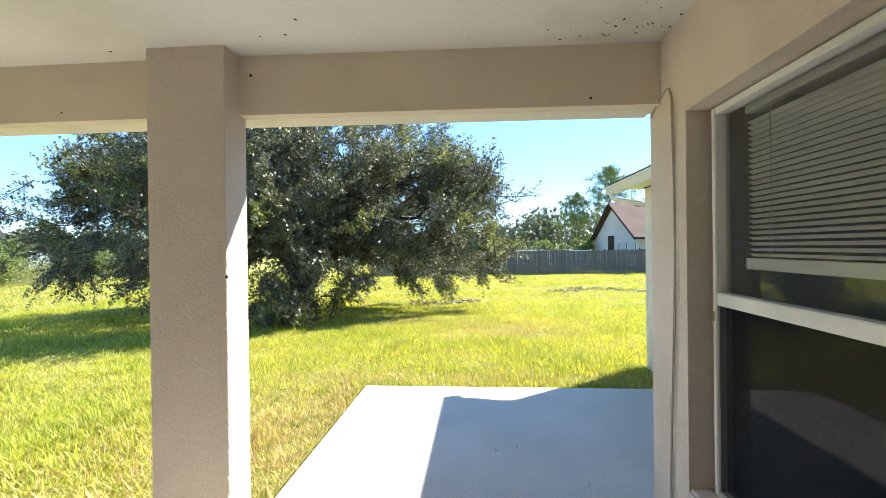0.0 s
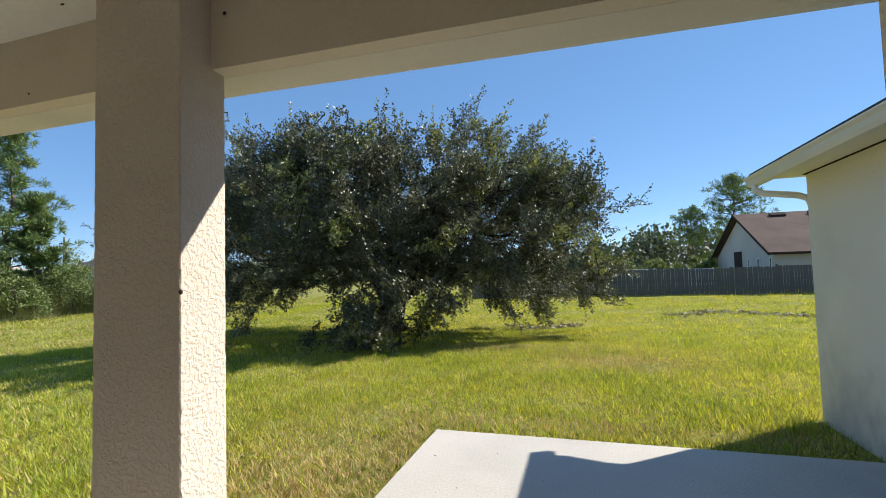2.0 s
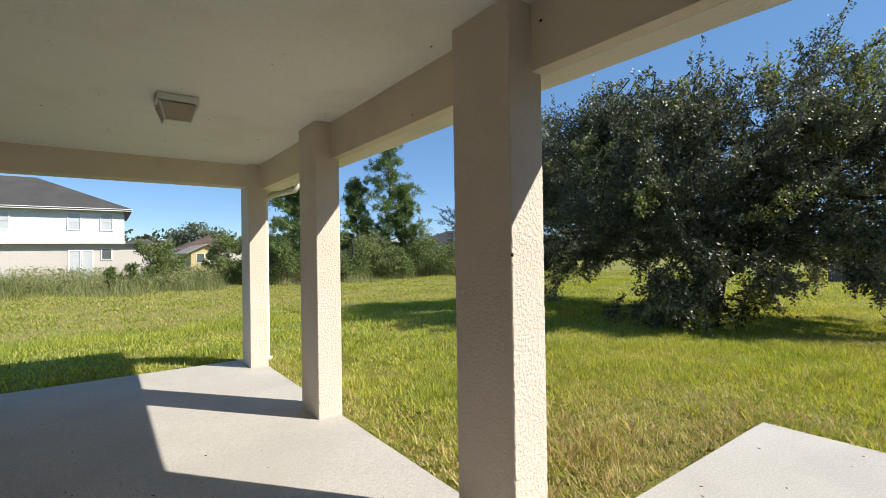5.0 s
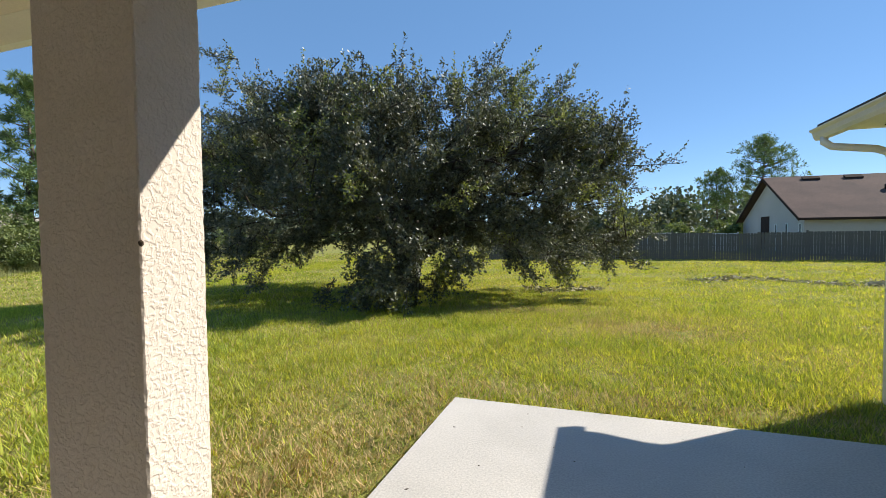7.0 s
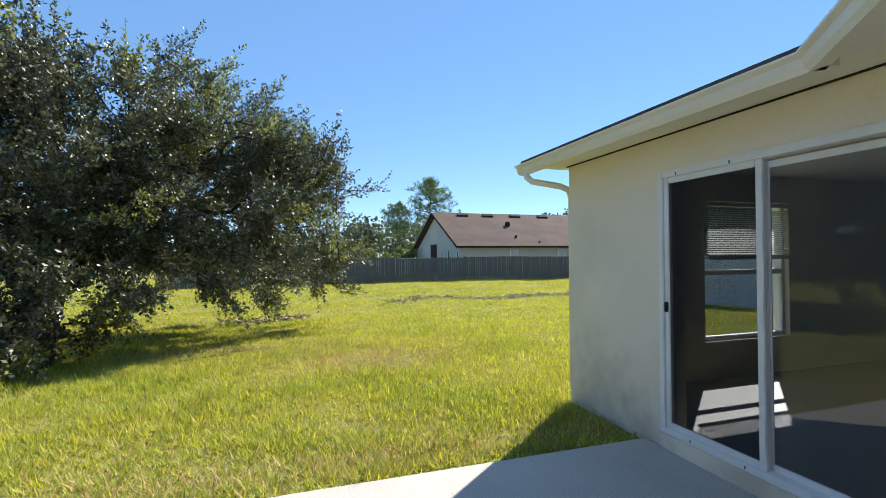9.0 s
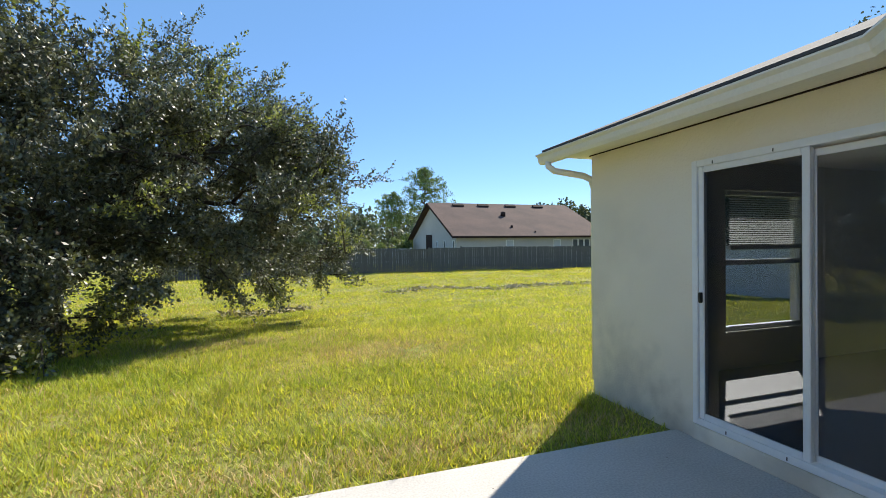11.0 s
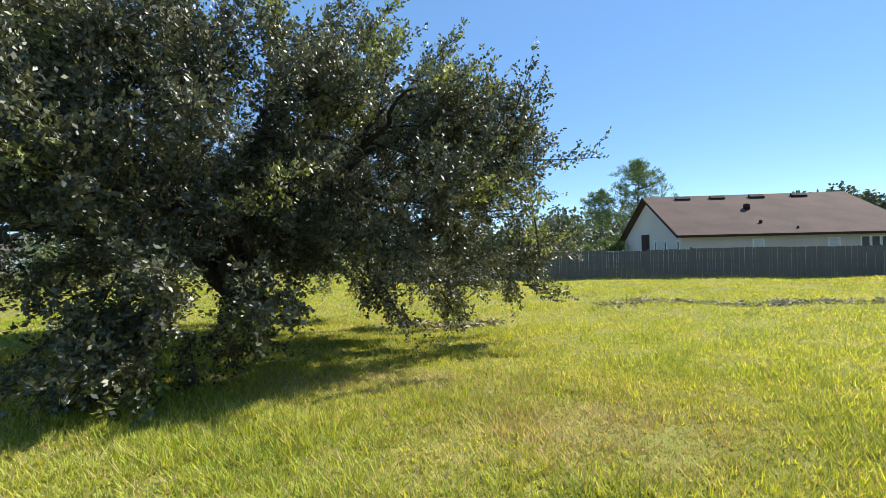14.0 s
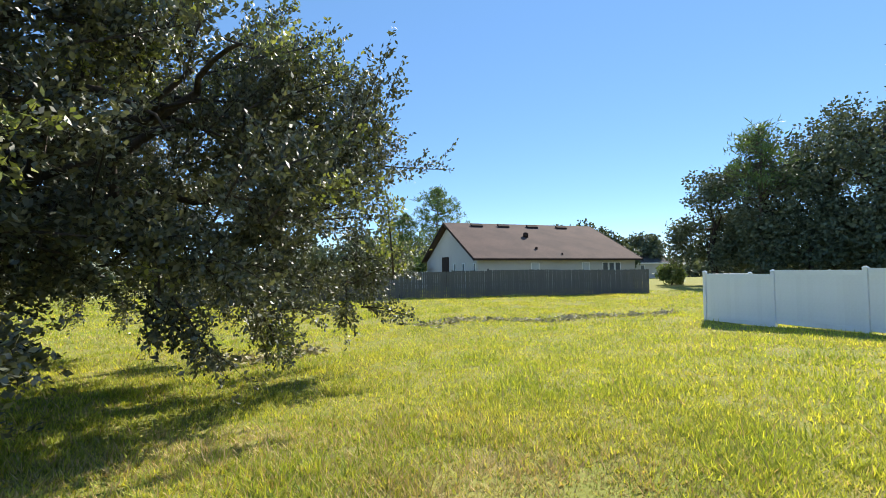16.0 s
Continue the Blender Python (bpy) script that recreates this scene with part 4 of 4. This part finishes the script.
def wood_panels(root, a, b, seed):
    r = random.Random(seed)
    pts = run_points((*a, 0), (*b, 0), 2.44)
    for p, q in zip(pts, pts[1:]):
        zg = float(ground_z(np.array((p.x + q.x) / 2), np.array((p.y + q.y) / 2)))
        d = (q - p)
        w = d.length
        bm = bmesh.new()
        for z in (0.3, 0.95, 1.6):
            box(bm, 0.0, w, 0.022, 0.06, z, z + 0.09)
        ob = part("panel", bm, WOOD, root)
        ob.matrix_basis = Matrix.Translation((p.x, p.y, zg)) @ Matrix.Rotation(math.atan2(d.y, d.x), 4, "Z")
        n = 17
        lift = r.uniform(-0.04, 0.04)
        for i in range(n):
            bo = new("board", BOARD)
            bo.parent = ob
            bo.location = ((i + 0.5) * w / n, r.uniform(-0.004, 0.004), lift + r.uniform(-0.015, 0.015))
            bo.rotation_euler = (0, radians(r.uniform(-0.4, 0.4)), 0)
        if r.random() < 0.5:
            po = part("post", box(bmesh.new(), -0.05, 0.05, 0.065, 0.165, -0.1, 1.90, 0.008), WOOD, root)
            po.matrix_basis = ob.matrix_basis


wf = thing("wooden_fence", "weathered grey wooden board fence along the back lawn", "fence")
wood_panels(wf, (7.3, 36.7), (25.2, 35.2), 1)
wood_panels(wf, (-7.6, 34.7), (7.3, 36.7), 2)


def vinyl_fence(pts_list, label):
    root = thing("vinyl_fence", label, "fence")
    for a, b in pts_list:
        pts = run_points((*a, 0), (*b, 0), 2.42)
        for i, p in enumerate(pts):
            if i == 0 and (a, b) != pts_list[0]:
                continue
            zg = float(ground_z(np.array(p.x), np.array(p.y)))
            post = part("post", box(bmesh.new(), p.x - 0.055, p.x + 0.055, p.y - 0.055, p.y + 0.055, zg - 0.1, zg + 1.74, 0.006), VINYL, root)
            cap = bmesh.new()
            box(cap, p.x - 0.064, p.x + 0.064, p.y - 0.064, p.y + 0.064, zg + 1.74, zg + 1.76)
            frustum(cap, (p.x, p.y), 0.02, zg + 1.80, 0.06, zg + 1.76)
            part("cap", cap, VINYL, post)
        for p, q in zip(pts, pts[1:]):
            zg = float(ground_z(np.array((p.x + q.x) / 2), np.array((p.y + q.y) / 2)))
            d = q - p
            w = d.length - 0.13
            ob = part("panel", box(bmesh.new(), 0, w, -0.03, 0.03, 0.04, 0.18, 0.006), VINYL, root)
            ob.matrix_basis = Matrix.Translation((p.x, p.y, zg)) @ Matrix.Rotation(math.atan2(d.y, d.x), 4, "Z") @ Matrix.Translation((0.065, 0, 0))
            part("top_rail", box(bmesh.new(), 0, w, -0.03, 0.03, 1.57, 1.71, 0.006), VINYL, ob)
            n, me = 15, None
            for k in range(n):
                if me is None:
                    sl = part("slat", box(bmesh.new(), 0.0007, w / n - 0.0007, -0.018, 0.018, 0.18, 1.57), VINYL, ob)
                    me = sl.data
                else:
                    sl = new("slat", me)
                    sl.parent = ob
                sl.location = (k * w / n, 0, 0)
    return root


vinyl_fence([((13.7, 19.85), (14.45, 5.5)), ((13.7, 19.85), (29.5, 20.1))], "white vinyl privacy fence with capped posts on the lawn")
vinyl_fence([((2.0, 52.0), (12.5, 52.0))], "distant white vinyl fence behind the wooden fence")


# ---- neighbours' houses ----
def house_window(parent, x0, x1, z0, z1, m, door=False, glass=None):
    """A framed window in a wall whose outer face is the local plane y = 0, seen from -y."""
    w = part("door" if door else "window", frame_rect(bmesh.new(), "y", -0.05, 0.02, x0, x1, z0, z1, 0.07), WHITE, parent)
    w.matrix_basis = m
    b = box(bmesh.new(), x0 + 0.07, x1 - 0.07, -0.012, -0.006, z0 + 0.07, z1 - 0.07)
    if not door:
        box(b, x0 + 0.07, x1 - 0.07, -0.035, -0.014, (z0 + z1) / 2 - 0.03, (z0 + z1) / 2 + 0.03)
    part("pane", b, glass or FARGLASS, w)
    return w


PALEGLASS = mat("pale_window_pane", (0.58, 0.60, 0.63), (0.52, 0.54, 0.57), 2, 0.15, 10, 0.05)
FARGLASS = mat("dark_window_glass", (0.10, 0.11, 0.12), (0.14, 0.15, 0.16), 2, 0.08, 10, 0.05)


def gable_roof(x0, x1, y0, y1, ze, zr, t=0.14):
    bm = bmesh.new()
    ym = (y0 + y1) / 2
    poly(bm, [(x0, y0, ze), (x1, y0, ze), (x1, ym, zr), (x0, ym, zr)], t)
    poly(bm, [(x0, ym, zr), (x1, ym, zr), (x1, y1, ze), (x0, y1, ze)], t)
    return bm


def hip_roof(x0, x1, y0, y1, ze, zr, t=0.14):
    bm = bmesh.new()
    if x1 - x0 > y1 - y0:
        h = (y1 - y0) / 2
        a, b = (x0 + h, (y0 + y1) / 2, zr), (x1 - h, (y0 + y1) / 2, zr)
        poly(bm, [(x0, y0, ze), (x1, y0, ze), b, a], t), poly(bm, [(x1, y1, ze), (x0, y1, ze), a, b], t)
        poly(bm, [(x0, y1, ze), (x0, y0, ze), a], t), poly(bm, [(x1, y0, ze), (x1, y1, ze), b], t)
    else:
        h = (x1 - x0) / 2
        a, b = ((x0 + x1) / 2, y0 + h, zr), ((x0 + x1) / 2, y1 - h, zr)
        poly(bm, [(x0, y0, ze), (x1, y0, ze), a], t), poly(bm, [(x1, y1, ze), (x0, y1, ze), b], t)
        poly(bm, [(x0, y1, ze), (x0, y0, ze), a, b], t), poly(bm, [(x1, y0, ze), (x1, y1, ze), b, a], t)
    return bm


def brown_house():
    root = thing("house", "pale single-storey house with brown shingle gable roof behind a fence", "house")
    g, y0, y1 = -0.6, 45.95, 62.6
    ym = (45.4 + 63.0) / 2
    bm = bmesh.new()
    box(bm, 15.6, 33.2, y0, y1, g, 2.30)
    for x0, x1 in ((15.6, 15.8), (33.0, 33.2)):
        f = [(y0, 2.30), (y1, 2.30), (ym, 6.15)]
        a = [bm.verts.new((x0, u, v)) for u, v in f]
        b = [bm.verts.new((x1, u, v)) for u, v in f]
        bm.faces.new(a), bm.faces.new(b[::-1])
        for k in range(3):
            bm.faces.new((a[k], b[k], b[(k + 1) % 3], a[(k + 1) % 3]))
    part("wall", bm, PALEWALL, root)
    roof = part("roof", gable_roof(15.05, 33.75, 45.4, 63.0, 2.40, 6.50, 0.12), SHINGLE, root, "stained brown asphalt shingles")
    for xx in (15.0, 33.76):
        bm = bmesh.new()
        poly(bm, [(xx, 45.38, 2.41), (xx + 0.05, 45.38, 2.41), (xx + 0.05, ym, 6.51), (xx, ym, 6.51)], 0.26)
        poly(bm, [(xx, ym, 6.51), (xx + 0.05, ym, 6.51), (xx + 0.05, 63.02, 2.41), (xx, 63.02, 2.41)], 0.26)
        part("rake_board", bm, BROWNTRIM, root)
    part("fascia", box(bmesh.new(), 15.05, 33.75, 45.34, 45.395, 2.20, 2.39), BROWNTRIM, root)
    slope = (6.50 - 2.40) / (ym - 45.4)
    for x in (18.6, 21.8, 25.4, 29.2):
        y = 53.35
        z = 2.40 + slope * (y - 45.4)
        b = bmesh.new()
        poly(b, [(x - 0.65, y - 0.25, z + 0.06), (x + 0.65, y - 0.25, z + 0.06), (x + 0.65, y + 0.2, z + 0.32), (x - 0.65, y + 0.2, z + 0.32)], 0.2)
        part("ridge_vent", b, BROWNTRIM, roof)
    for x, y, s in ((23.1, 50.6, 0.28), (22.6, 47.5, 0.13), (24.8, 46.3, 0.09)):
        z = 2.40 + slope * (y - 45.4)
        part("roof_pipe", tube(bmesh.new(), [(x, y, z - 0.1), (x, y, z + s * 1.4), (x, y, z + s * 1.7)], [s, s, s * 0.4], 10), BROWNTRIM, roof)
    m = Matrix.Translation((0, y0, 0))
    for x0, x1 in ((21.1, 22.0), (26.8, 27.7)):
        house_window(root, x0, x1, 0.7, 2.0, m, glass=PALEGLASS)
    for k in range(3):
        house_window(root, 29.2 + k * 0.75, 29.9 + k * 0.75, 0.6, 2.05, m)
    m = Matrix.Translation((15.6, 0, 0)) @ Matrix.Rotation(radians(-90), 4, "Z")
    for y, w, z1 in ((52.2, 0.5, 2.0), (49.6, 0.6, 2.0), (46.7, 0.5, 2.0)):
        house_window(root, -y - w / 2, -y + w / 2, 0.6, z1, m)
    # no recess: the opening's shade is a dark panel on the wall face
    part("garage_opening", box(bmesh.new(), 15.56, 15.6, 54.0, 56.4, g, 2.75), BROWNTRIM, root, "flat dark panel standing in for the shaded opening")


brown_house()


def white_house():
    root = thing("house", "white two-storey house with taupe ground floor and dark hip roof", "house")
    X = -42.0
    part("wall", box(bmesh.new(), X - 11, X, -14, 2.4, 2.75, 5.15), WHITEWALL, root, "white upper storey")
    part("ground_floor_wall", box(bmesh.new(), X - 11, X - 0.35, -14, 4.2, -0.6, 2.55), GREYWALL, root, "taupe ground floor")
    part("band", box(bmesh.new(), X - 11, X + 0.1, -14, 2.45, 2.55, 2.75), WHITE, root)
    part("roof", hip_roof(X - 11.5, X + 0.5, -14.5, 2.9, 5.15, 7.9), GREYSHINGLE, root, "dark brown-grey shingles")
    part("fascia", frame_rect(bmesh.new(), "x", X + 0.45, X + 0.53, -14.5, 2.9, 4.97, 5.15, 0.05), WHITE, root)
    part("porch_roof", hip_roof(X - 6, X, 2.4, 4.6, 2.56, 3.0, 0.08), GREYSHINGLE, root)
    m = Matrix.Translation((X, 0, 0)) @ Matrix.Rotation(radians(90), 4, "Z")
    for y in (1.3, -0.6, -4.4, -8.2):
        house_window(root, y - 0.4, y + 0.4, 3.5, 4.8, m, glass=PALEGLASS)
    m = Matrix.Translation((X - 0.35, 0, 0)) @ Matrix.Rotation(radians(90), 4, "Z")
    house_window(root, -0.95, -0.22, -0.1, 2.1, m, True, PALEGLASS)
    house_window(root, -0.2, 0.5, -0.1, 2.1, m, True, PALEGLASS)
    house_window(root, 0.95, 1.65, 1.3, 2.2, m)


white_house()


def small_house(x0, x1, y0, y1, wall, roof, ze, zr, label, gable=False):
    root = thing("house", label, "house")
    bm = box(bmesh.new(), x0, x1, y0, y1, -0.7, ze)
    if gable:
        a, b = [[bm.verts.new((x, y, z)) for y, z in ((y0, ze), (y1, ze), ((y0 + y1) / 2, zr - 0.25))] for x in (x1 - 0.2, x1)]
        bm.faces.new(a), bm.faces.new(b[::-1])
        for k in range(3):
            bm.faces.new((a[k], b[k], b[(k + 1) % 3], a[(k + 1) % 3]))
    part("wall", bm, wall, root)
    part("roof", (gable_roof if gable else hip_roof)(x0 - 0.5, x1 + 0.5, y0 - 0.5, y1 + 0.5, ze + 0.05, zr), roof, root)
    part("fascia", box(bmesh.new(), x0 - 0.5, x1 + 0.5, y0 - 0.53, y0 - 0.48, ze - 0.15, ze + 0.04), WHITE, root)
    m = Matrix.Translation((0, y0, 0))
    for f in (0.25, 0.7):
        x = x0 + (x1 - x0) * f
        house_window(root, x - 0.5, x + 0.5, 0.6, 1.9, m)
    m = Matrix.Translation((x1, 0, 0)) @ Matrix.Rotation(radians(90), 4, "Z")
    for f in (0.3, 0.7):
        y = y0 + (y1 - y0) * f
        house_window(root, y - 0.5, y + 0.5, 0.6, 1.9, m)


TAN = mat("tan_shingle", (0.36, 0.31, 0.26), (0.31, 0.27, 0.23), 0.5, 0.95, 10, 0.2)
small_house(-60, -47.4, 38.0, 48, TEALWALL, GREYSHINGLE, 2.4, 4.7, "teal single-storey house with dark hip roof")
small_house(-74, -63, 31, 41, PALEWALL, TAN, 2.6, 5.2, "pale house with tan roof behind the pines")
small_house(-82, -68.6, 10.4, 14.2, YELLOWWALL, TAN, 1.95, 3.15, "yellow gabled house with tan roof across the field", True)
small_house(-98, -86, 11, 21, PALEWALL, SHINGLE, 2.6, 5.0, "house with brown hip roof beyond the yellow house")
round_tree((-108.5, 16.5), 9.3, 5.8, 1.0, 6000, 0.5, FARLEAF, "broad dark tree beyond the distant houses", 141, "tree", 26)
small_house(57, 69, 75, 84, PALEWALL, GREYSHINGLE, 2.3, 4.6, "distant pale house with grey roof")


# ---- grass ----
def blades(name, x, y, height, width, lean, material, label, curl=0.5):
    n = len(x)
    z = ground_z(x, y) - 0.005
    a = rng.uniform(0, math.tau, n)
    s = np.stack([np.cos(a), np.sin(a), np.zeros(n)], 1) * (width * 0.5)[:, None]
    b = rng.uniform(0, math.tau, n)
    off = np.stack([np.cos(b), np.sin(b), np.zeros(n)], 1) * (height * lean)[:, None]
    base = np.stack([x, y, z], 1)
    up = np.array([0, 0, 1.0]) * height[:, None]
    tri = np.stack([base - s, base + s, base + up + off], 1).reshape(-1, 3)
    return tagged(soup(name, tri, 3, material), label, "grass", kind="stuff")


def lawn_mask(x, y):
    slab = (x > -6.78) & (x < 1.6) & (y < 3.06)
    patio = (x > -1.13) & (x < 2.6) & (y < 5.885)
    house = (x > 2.55) & (y < 6.97)
    return ~(slab | patio | house)


def lawn():
    """Tufts of short bent blades, straw-coloured where the lawn is worn."""
    n, per = 185000, 9
    r = 40 * rng.random(n) ** 1.6
    t = rng.uniform(0, math.tau, n)
    x, y = r * np.sin(t) + rng.uniform(-4.5, 4.0, n), r * np.cos(t) + rng.uniform(3.0, 12.0, n)
    k = lawn_mask(x, y) & (y > -6) & ((y > 2.0) | (x < -6.8)) & ((x < 9) | (y > 5))
    x, y, r = x[k], y[k], r[k]
    w = np.sin(x * 1.9 + 1.3 * np.sin(y * 1.1)) * np.sin(y * 2.3 + 1.7 * np.sin(x * 0.9)) + 0.6 * np.sin(x * 5.1 + y * 3.3) * np.sin(y * 4.7 - x * 2.1)
    worn = 1.25 * np.exp(-((x + 1.7) ** 2 / 1.2 + (y - 4.3) ** 2 / 2.2)) + 1.2 * np.exp(-((x - 0.9) ** 2 / 1.6 + (y - 9.9) ** 2 / 0.6)) + 0.7 * np.exp(-((y - 6.25) ** 2 / 0.06)) * (np.abs(x) < 2.4) + 0.8 * np.exp(-((x + 1.0) ** 2 / 4 + (y - 11.5) ** 2 / 0.5))
    worn = worn + 0.9 * np.exp(-(((x + 1.28) / 0.14) ** 2)) * (y < 5.95) + 0.7 * np.exp(-(((y - 3.2) / 0.12) ** 2)) * (x < -1.1) * (x > -6.9)
    worn = worn + 0.45 * smooth(13.0, 15.0, -x) * (0.55 + 0.45 * np.sin(x * 2.6 + 0.4 * np.sin(0.5 * y)))
    # clumps a hand wide, some of them bare
    scale = 0.11 * (1 + r / 14)
    cu = np.floor(x / scale + 0.9 * np.sin(y * 7.3) + 0.5 * np.sin(x * 13.1)).astype(np.int64)
    cv = np.floor(y / scale + 0.9 * np.sin(x * 6.1) + 0.5 * np.sin(y * 11.7)).astype(np.int64)
    clump = rng.random(8192)[(cu * 7919 + cv * 104729) % 8192]
    keep = (rng.random(len(x)) < (0.95 + 0.1 * w - 0.12 * worn) * np.where(clump < 0.15, 0.3, 1.0)) & (y > 2.0)  | ((x < -6.8) & (y > -6))
    x, y, r, w, worn, clump = x[keep], y[keep], r[keep], w[keep], worn[keep], clump[keep]
    i = np.repeat(np.arange(len(x)), per)
    m = len(i)
    a = rng.uniform(0, math.tau, m)
    q = rng.random(m) ** 0.5 * 0.055 * (1 + r[i] / 3.4)
    bx, by = x[i] + np.cos(a) * q, y[i] + np.sin(a) * q
    ok = lawn_mask(bx, by)
    i, bx, by, a = i[ok], bx[ok], by[ok], a[ok]
    m = len(i)
    tuft = rng.gamma(8.0, 0.125, len(x)).clip(0.4, 2.0) * (0.7 + 0.6 * clump)
    h = rng.uniform(0.022, 0.064, m) * tuft[i] * (1 + 0.3 * w[i]) * (1 + 0.015 * r[i]) * (1 - 0.25 * worn[i].clip(0, 1))
    width = rng.uniform(0.006, 0.011, m) * (1 + r[i] / 7.5)
    face = a + rng.normal(size=m) * 0.9
    base = np.stack([bx, by, ground_z(bx, by) - 0.004], 1)
    side = np.stack([-np.sin(face), np.cos(face), np.zeros(m)], 1) * (width * 0.5)[:, None]
    out = np.stack([np.cos(face), np.sin(face), np.zeros(m)], 1) * (h * rng.uniform(0.2, 1.5, m))[:, None]
    tri = np.stack([base - side, base + side, base + out + np.array([0, 0, 1.0]) * h[:, None]], 1).reshape(-1, 3)
    dead = rng.random(m) < (0.11 + 0.12 * (w[i] < -0.4) + 0.6 * worn[i]).clip(0, 0.8)
    deep = (rng.random(len(x)) < 0.02 + 0.5 * (clump < 0.45) + 0.2 * w + 0.55 * smooth(9.0, 14.0, -x))[i]
    tagged(soup("grass", tri, 3, GRASS, None, [DEADGRASS, DEEPGRASS], np.where(dead, 1, np.where(deep, 2, 0))), "sunlit mown green lawn grass with straw-coloured worn patches", "grass", kind="stuff")


lawn()


def wild_grass():
    n = 110000
    x, y = rng.uniform(-41, -24, n), rng.uniform(-14, 40, n)
    edge = -29.5 + 1.2 * np.sin(y * 0.5) + 0.8 * np.sin(y * 1.3)
    k = x < edge
    x, y = x[k], y[k]
    clump = 0.6 + 0.5 * np.sin(x * 1.3 + y) * np.sin(y * 0.9 - x * 0.4)
    depth = smooth(0.0, 2.2, edge[k] - x)
    h = rng.uniform(0.35, 1.75, len(x)) ** 1.1 * clump.clip(0.35, 1.15) * (0.35 + 0.65 * depth)
    blades("tall_grass", x, y, h, rng.uniform(0.014, 0.036, len(x)), rng.uniform(0.1, 0.9, len(x)), TALLGRASS, "overgrown tall wild grass on the empty lot")
    n = 40000
    y = rng.uniform(-12, 34, n)
    x = -13.2 - 0.12 * (y - 2) + rng.normal(size=n) * 0.5 + 0.3 * np.sin(y * 1.1)
    h = rng.uniform(0.08, 0.27, n) * (0.75 + 0.35 * np.sin(y * 2.3) * np.sin(y * 0.8))
    blades("swale_grass", x, y, h, rng.uniform(0.008, 0.018, n), rng.uniform(0.2, 0.8, n), GRASS, "longer unmown grass along a shallow swale")


wild_grass()


def weeds():
    """Leafy weeds and brush standing in the tall grass."""
    n = 500
    y = rng.uniform(-13, 40, n)
    x = -31 - rng.random(n) * 7 + 1.0 * np.sin(y * 0.5)
    h = rng.uniform(0.4, 1.6, n)
    per = 85
    i = np.repeat(np.arange(n), per)
    t = rng.random(len(i)) ** 0.7
    spread = (0.15 + 0.45 * t) * h[i]
    p = np.stack([x[i] + rng.normal(size=len(i)) * spread * 0.55, y[i] + rng.normal(size=len(i)) * spread * 0.55, ground_z(x[i], y[i]) + t * h[i]], 1)
    ln = rng.uniform(0.08, 0.2, len(i))
    tagged(soup("weeds", leaf_quads(p, rng.normal(size=p.shape) + np.array([0, 0, 0.6]), ln, ln * 0.35), 4, SHRUBLEAF, None, [TALLGRASS], (rng.random(n) < 0.6)[i].astype(int)), "leafy olive weeds and brush on the empty lot", "weeds", kind="stuff")


weeds()


def thatch():
    n = 3400
    k = rng.random(n) < 0.75
    t = rng.uniform(0, 1, n)
    x = np.where(k, 3.5 + 11.5 * t, -2.4 + 2.6 * t)
    y = np.where(k, 22.6 - 0.05 * t + rng.normal(size=n) * 0.22, 18.2 + rng.normal(size=n) * 0.25)
    lump = np.abs(np.sin(x * 2.1) * np.sin(x * 0.7 + 1) + 0.35 * np.sin(x * 5.3))
    y = y + 0.3 * np.sin(x * 1.3) + rng.normal(size=n) * 0.3 * (lump < 0.3)
    z = ground_z(x, y) + rng.uniform(0, 0.11, n) * lump
    p = np.stack([x, y, z], 1)
    d = rng.normal(size=(n, 3)) * np.array([1, 1, 0.35])
    ln = rng.uniform(0.08, 0.22, n)
    tagged(soup("dry_thatch", leaf_quads(p, d, ln, ln * 0.35), 4, THATCH), "grey-brown rows of dry cut grass on the lawn", "thatch", kind="stuff")


thatch()


# ---- small things ----
def slab_debris():
    bm = bmesh.new()
    r = random.Random(9)
    for k in range(60):
        if k < 26:
            x, y, z = r.uniform(-1.0, 2.5), r.uniform(3.2, 5.8), 0.0
        else:
            x, y, z = r.uniform(-6.4, -0.8), r.uniform(0.6, 2.9), -0.01
        s = r.uniform(0.0025, 0.007)
        m = Matrix.Translation((x, y, z + s * 0.2)) @ Euler((0, 0, r.uniform(0, 6))).to_matrix().to_4x4() @ Matrix.Diagonal((s * r.uniform(1.2, 3), s, s * 0.3, 1))
        bmesh.ops.create_icosphere(bm, subdivisions=1, radius=1, matrix=m)
    tagged(finish("leaf_litter", bm, DARKSTUFF), "small dark bits of leaf litter on the concrete", "litter", kind="stuff")


slab_debris()
win1_tab = tagged(finish("window_tab", box(bmesh.new(), 1.396, 1.402, 2.678, 2.698, 1.30, 1.345, 0.001), mat("tan_plastic", (0.45, 0.33, 0.2), (0.4, 0.3, 0.18), 9, 0.6)), "small tan plastic tab stuck on the window frame", "tab")


def utility_pole(x, y, h):
    root = thing("utility_pole", "slender distant utility pole with a short crossarm", "pole")
    z = float(ground_z(np.array(x), np.array(y)))
    part("shaft", tube(bmesh.new(), [(x, y, z - 0.3), (x, y, z + h)], [0.16, 0.1], 8), PINEBARK, root)
    part("crossarm", box(bmesh.new(), x - 0.9, x + 0.9, y - 0.06, y + 0.06, z + h - 1.0, z + h - 0.85), PINEBARK, root)
    part("transformer", tube(bmesh.new(), [(x + 0.35, y, z + h - 2.6), (x + 0.35, y, z + h - 1.7)], 0.25, 10), GREYWALL, root)


utility_pole(-69.5, 47.5, 8.6)
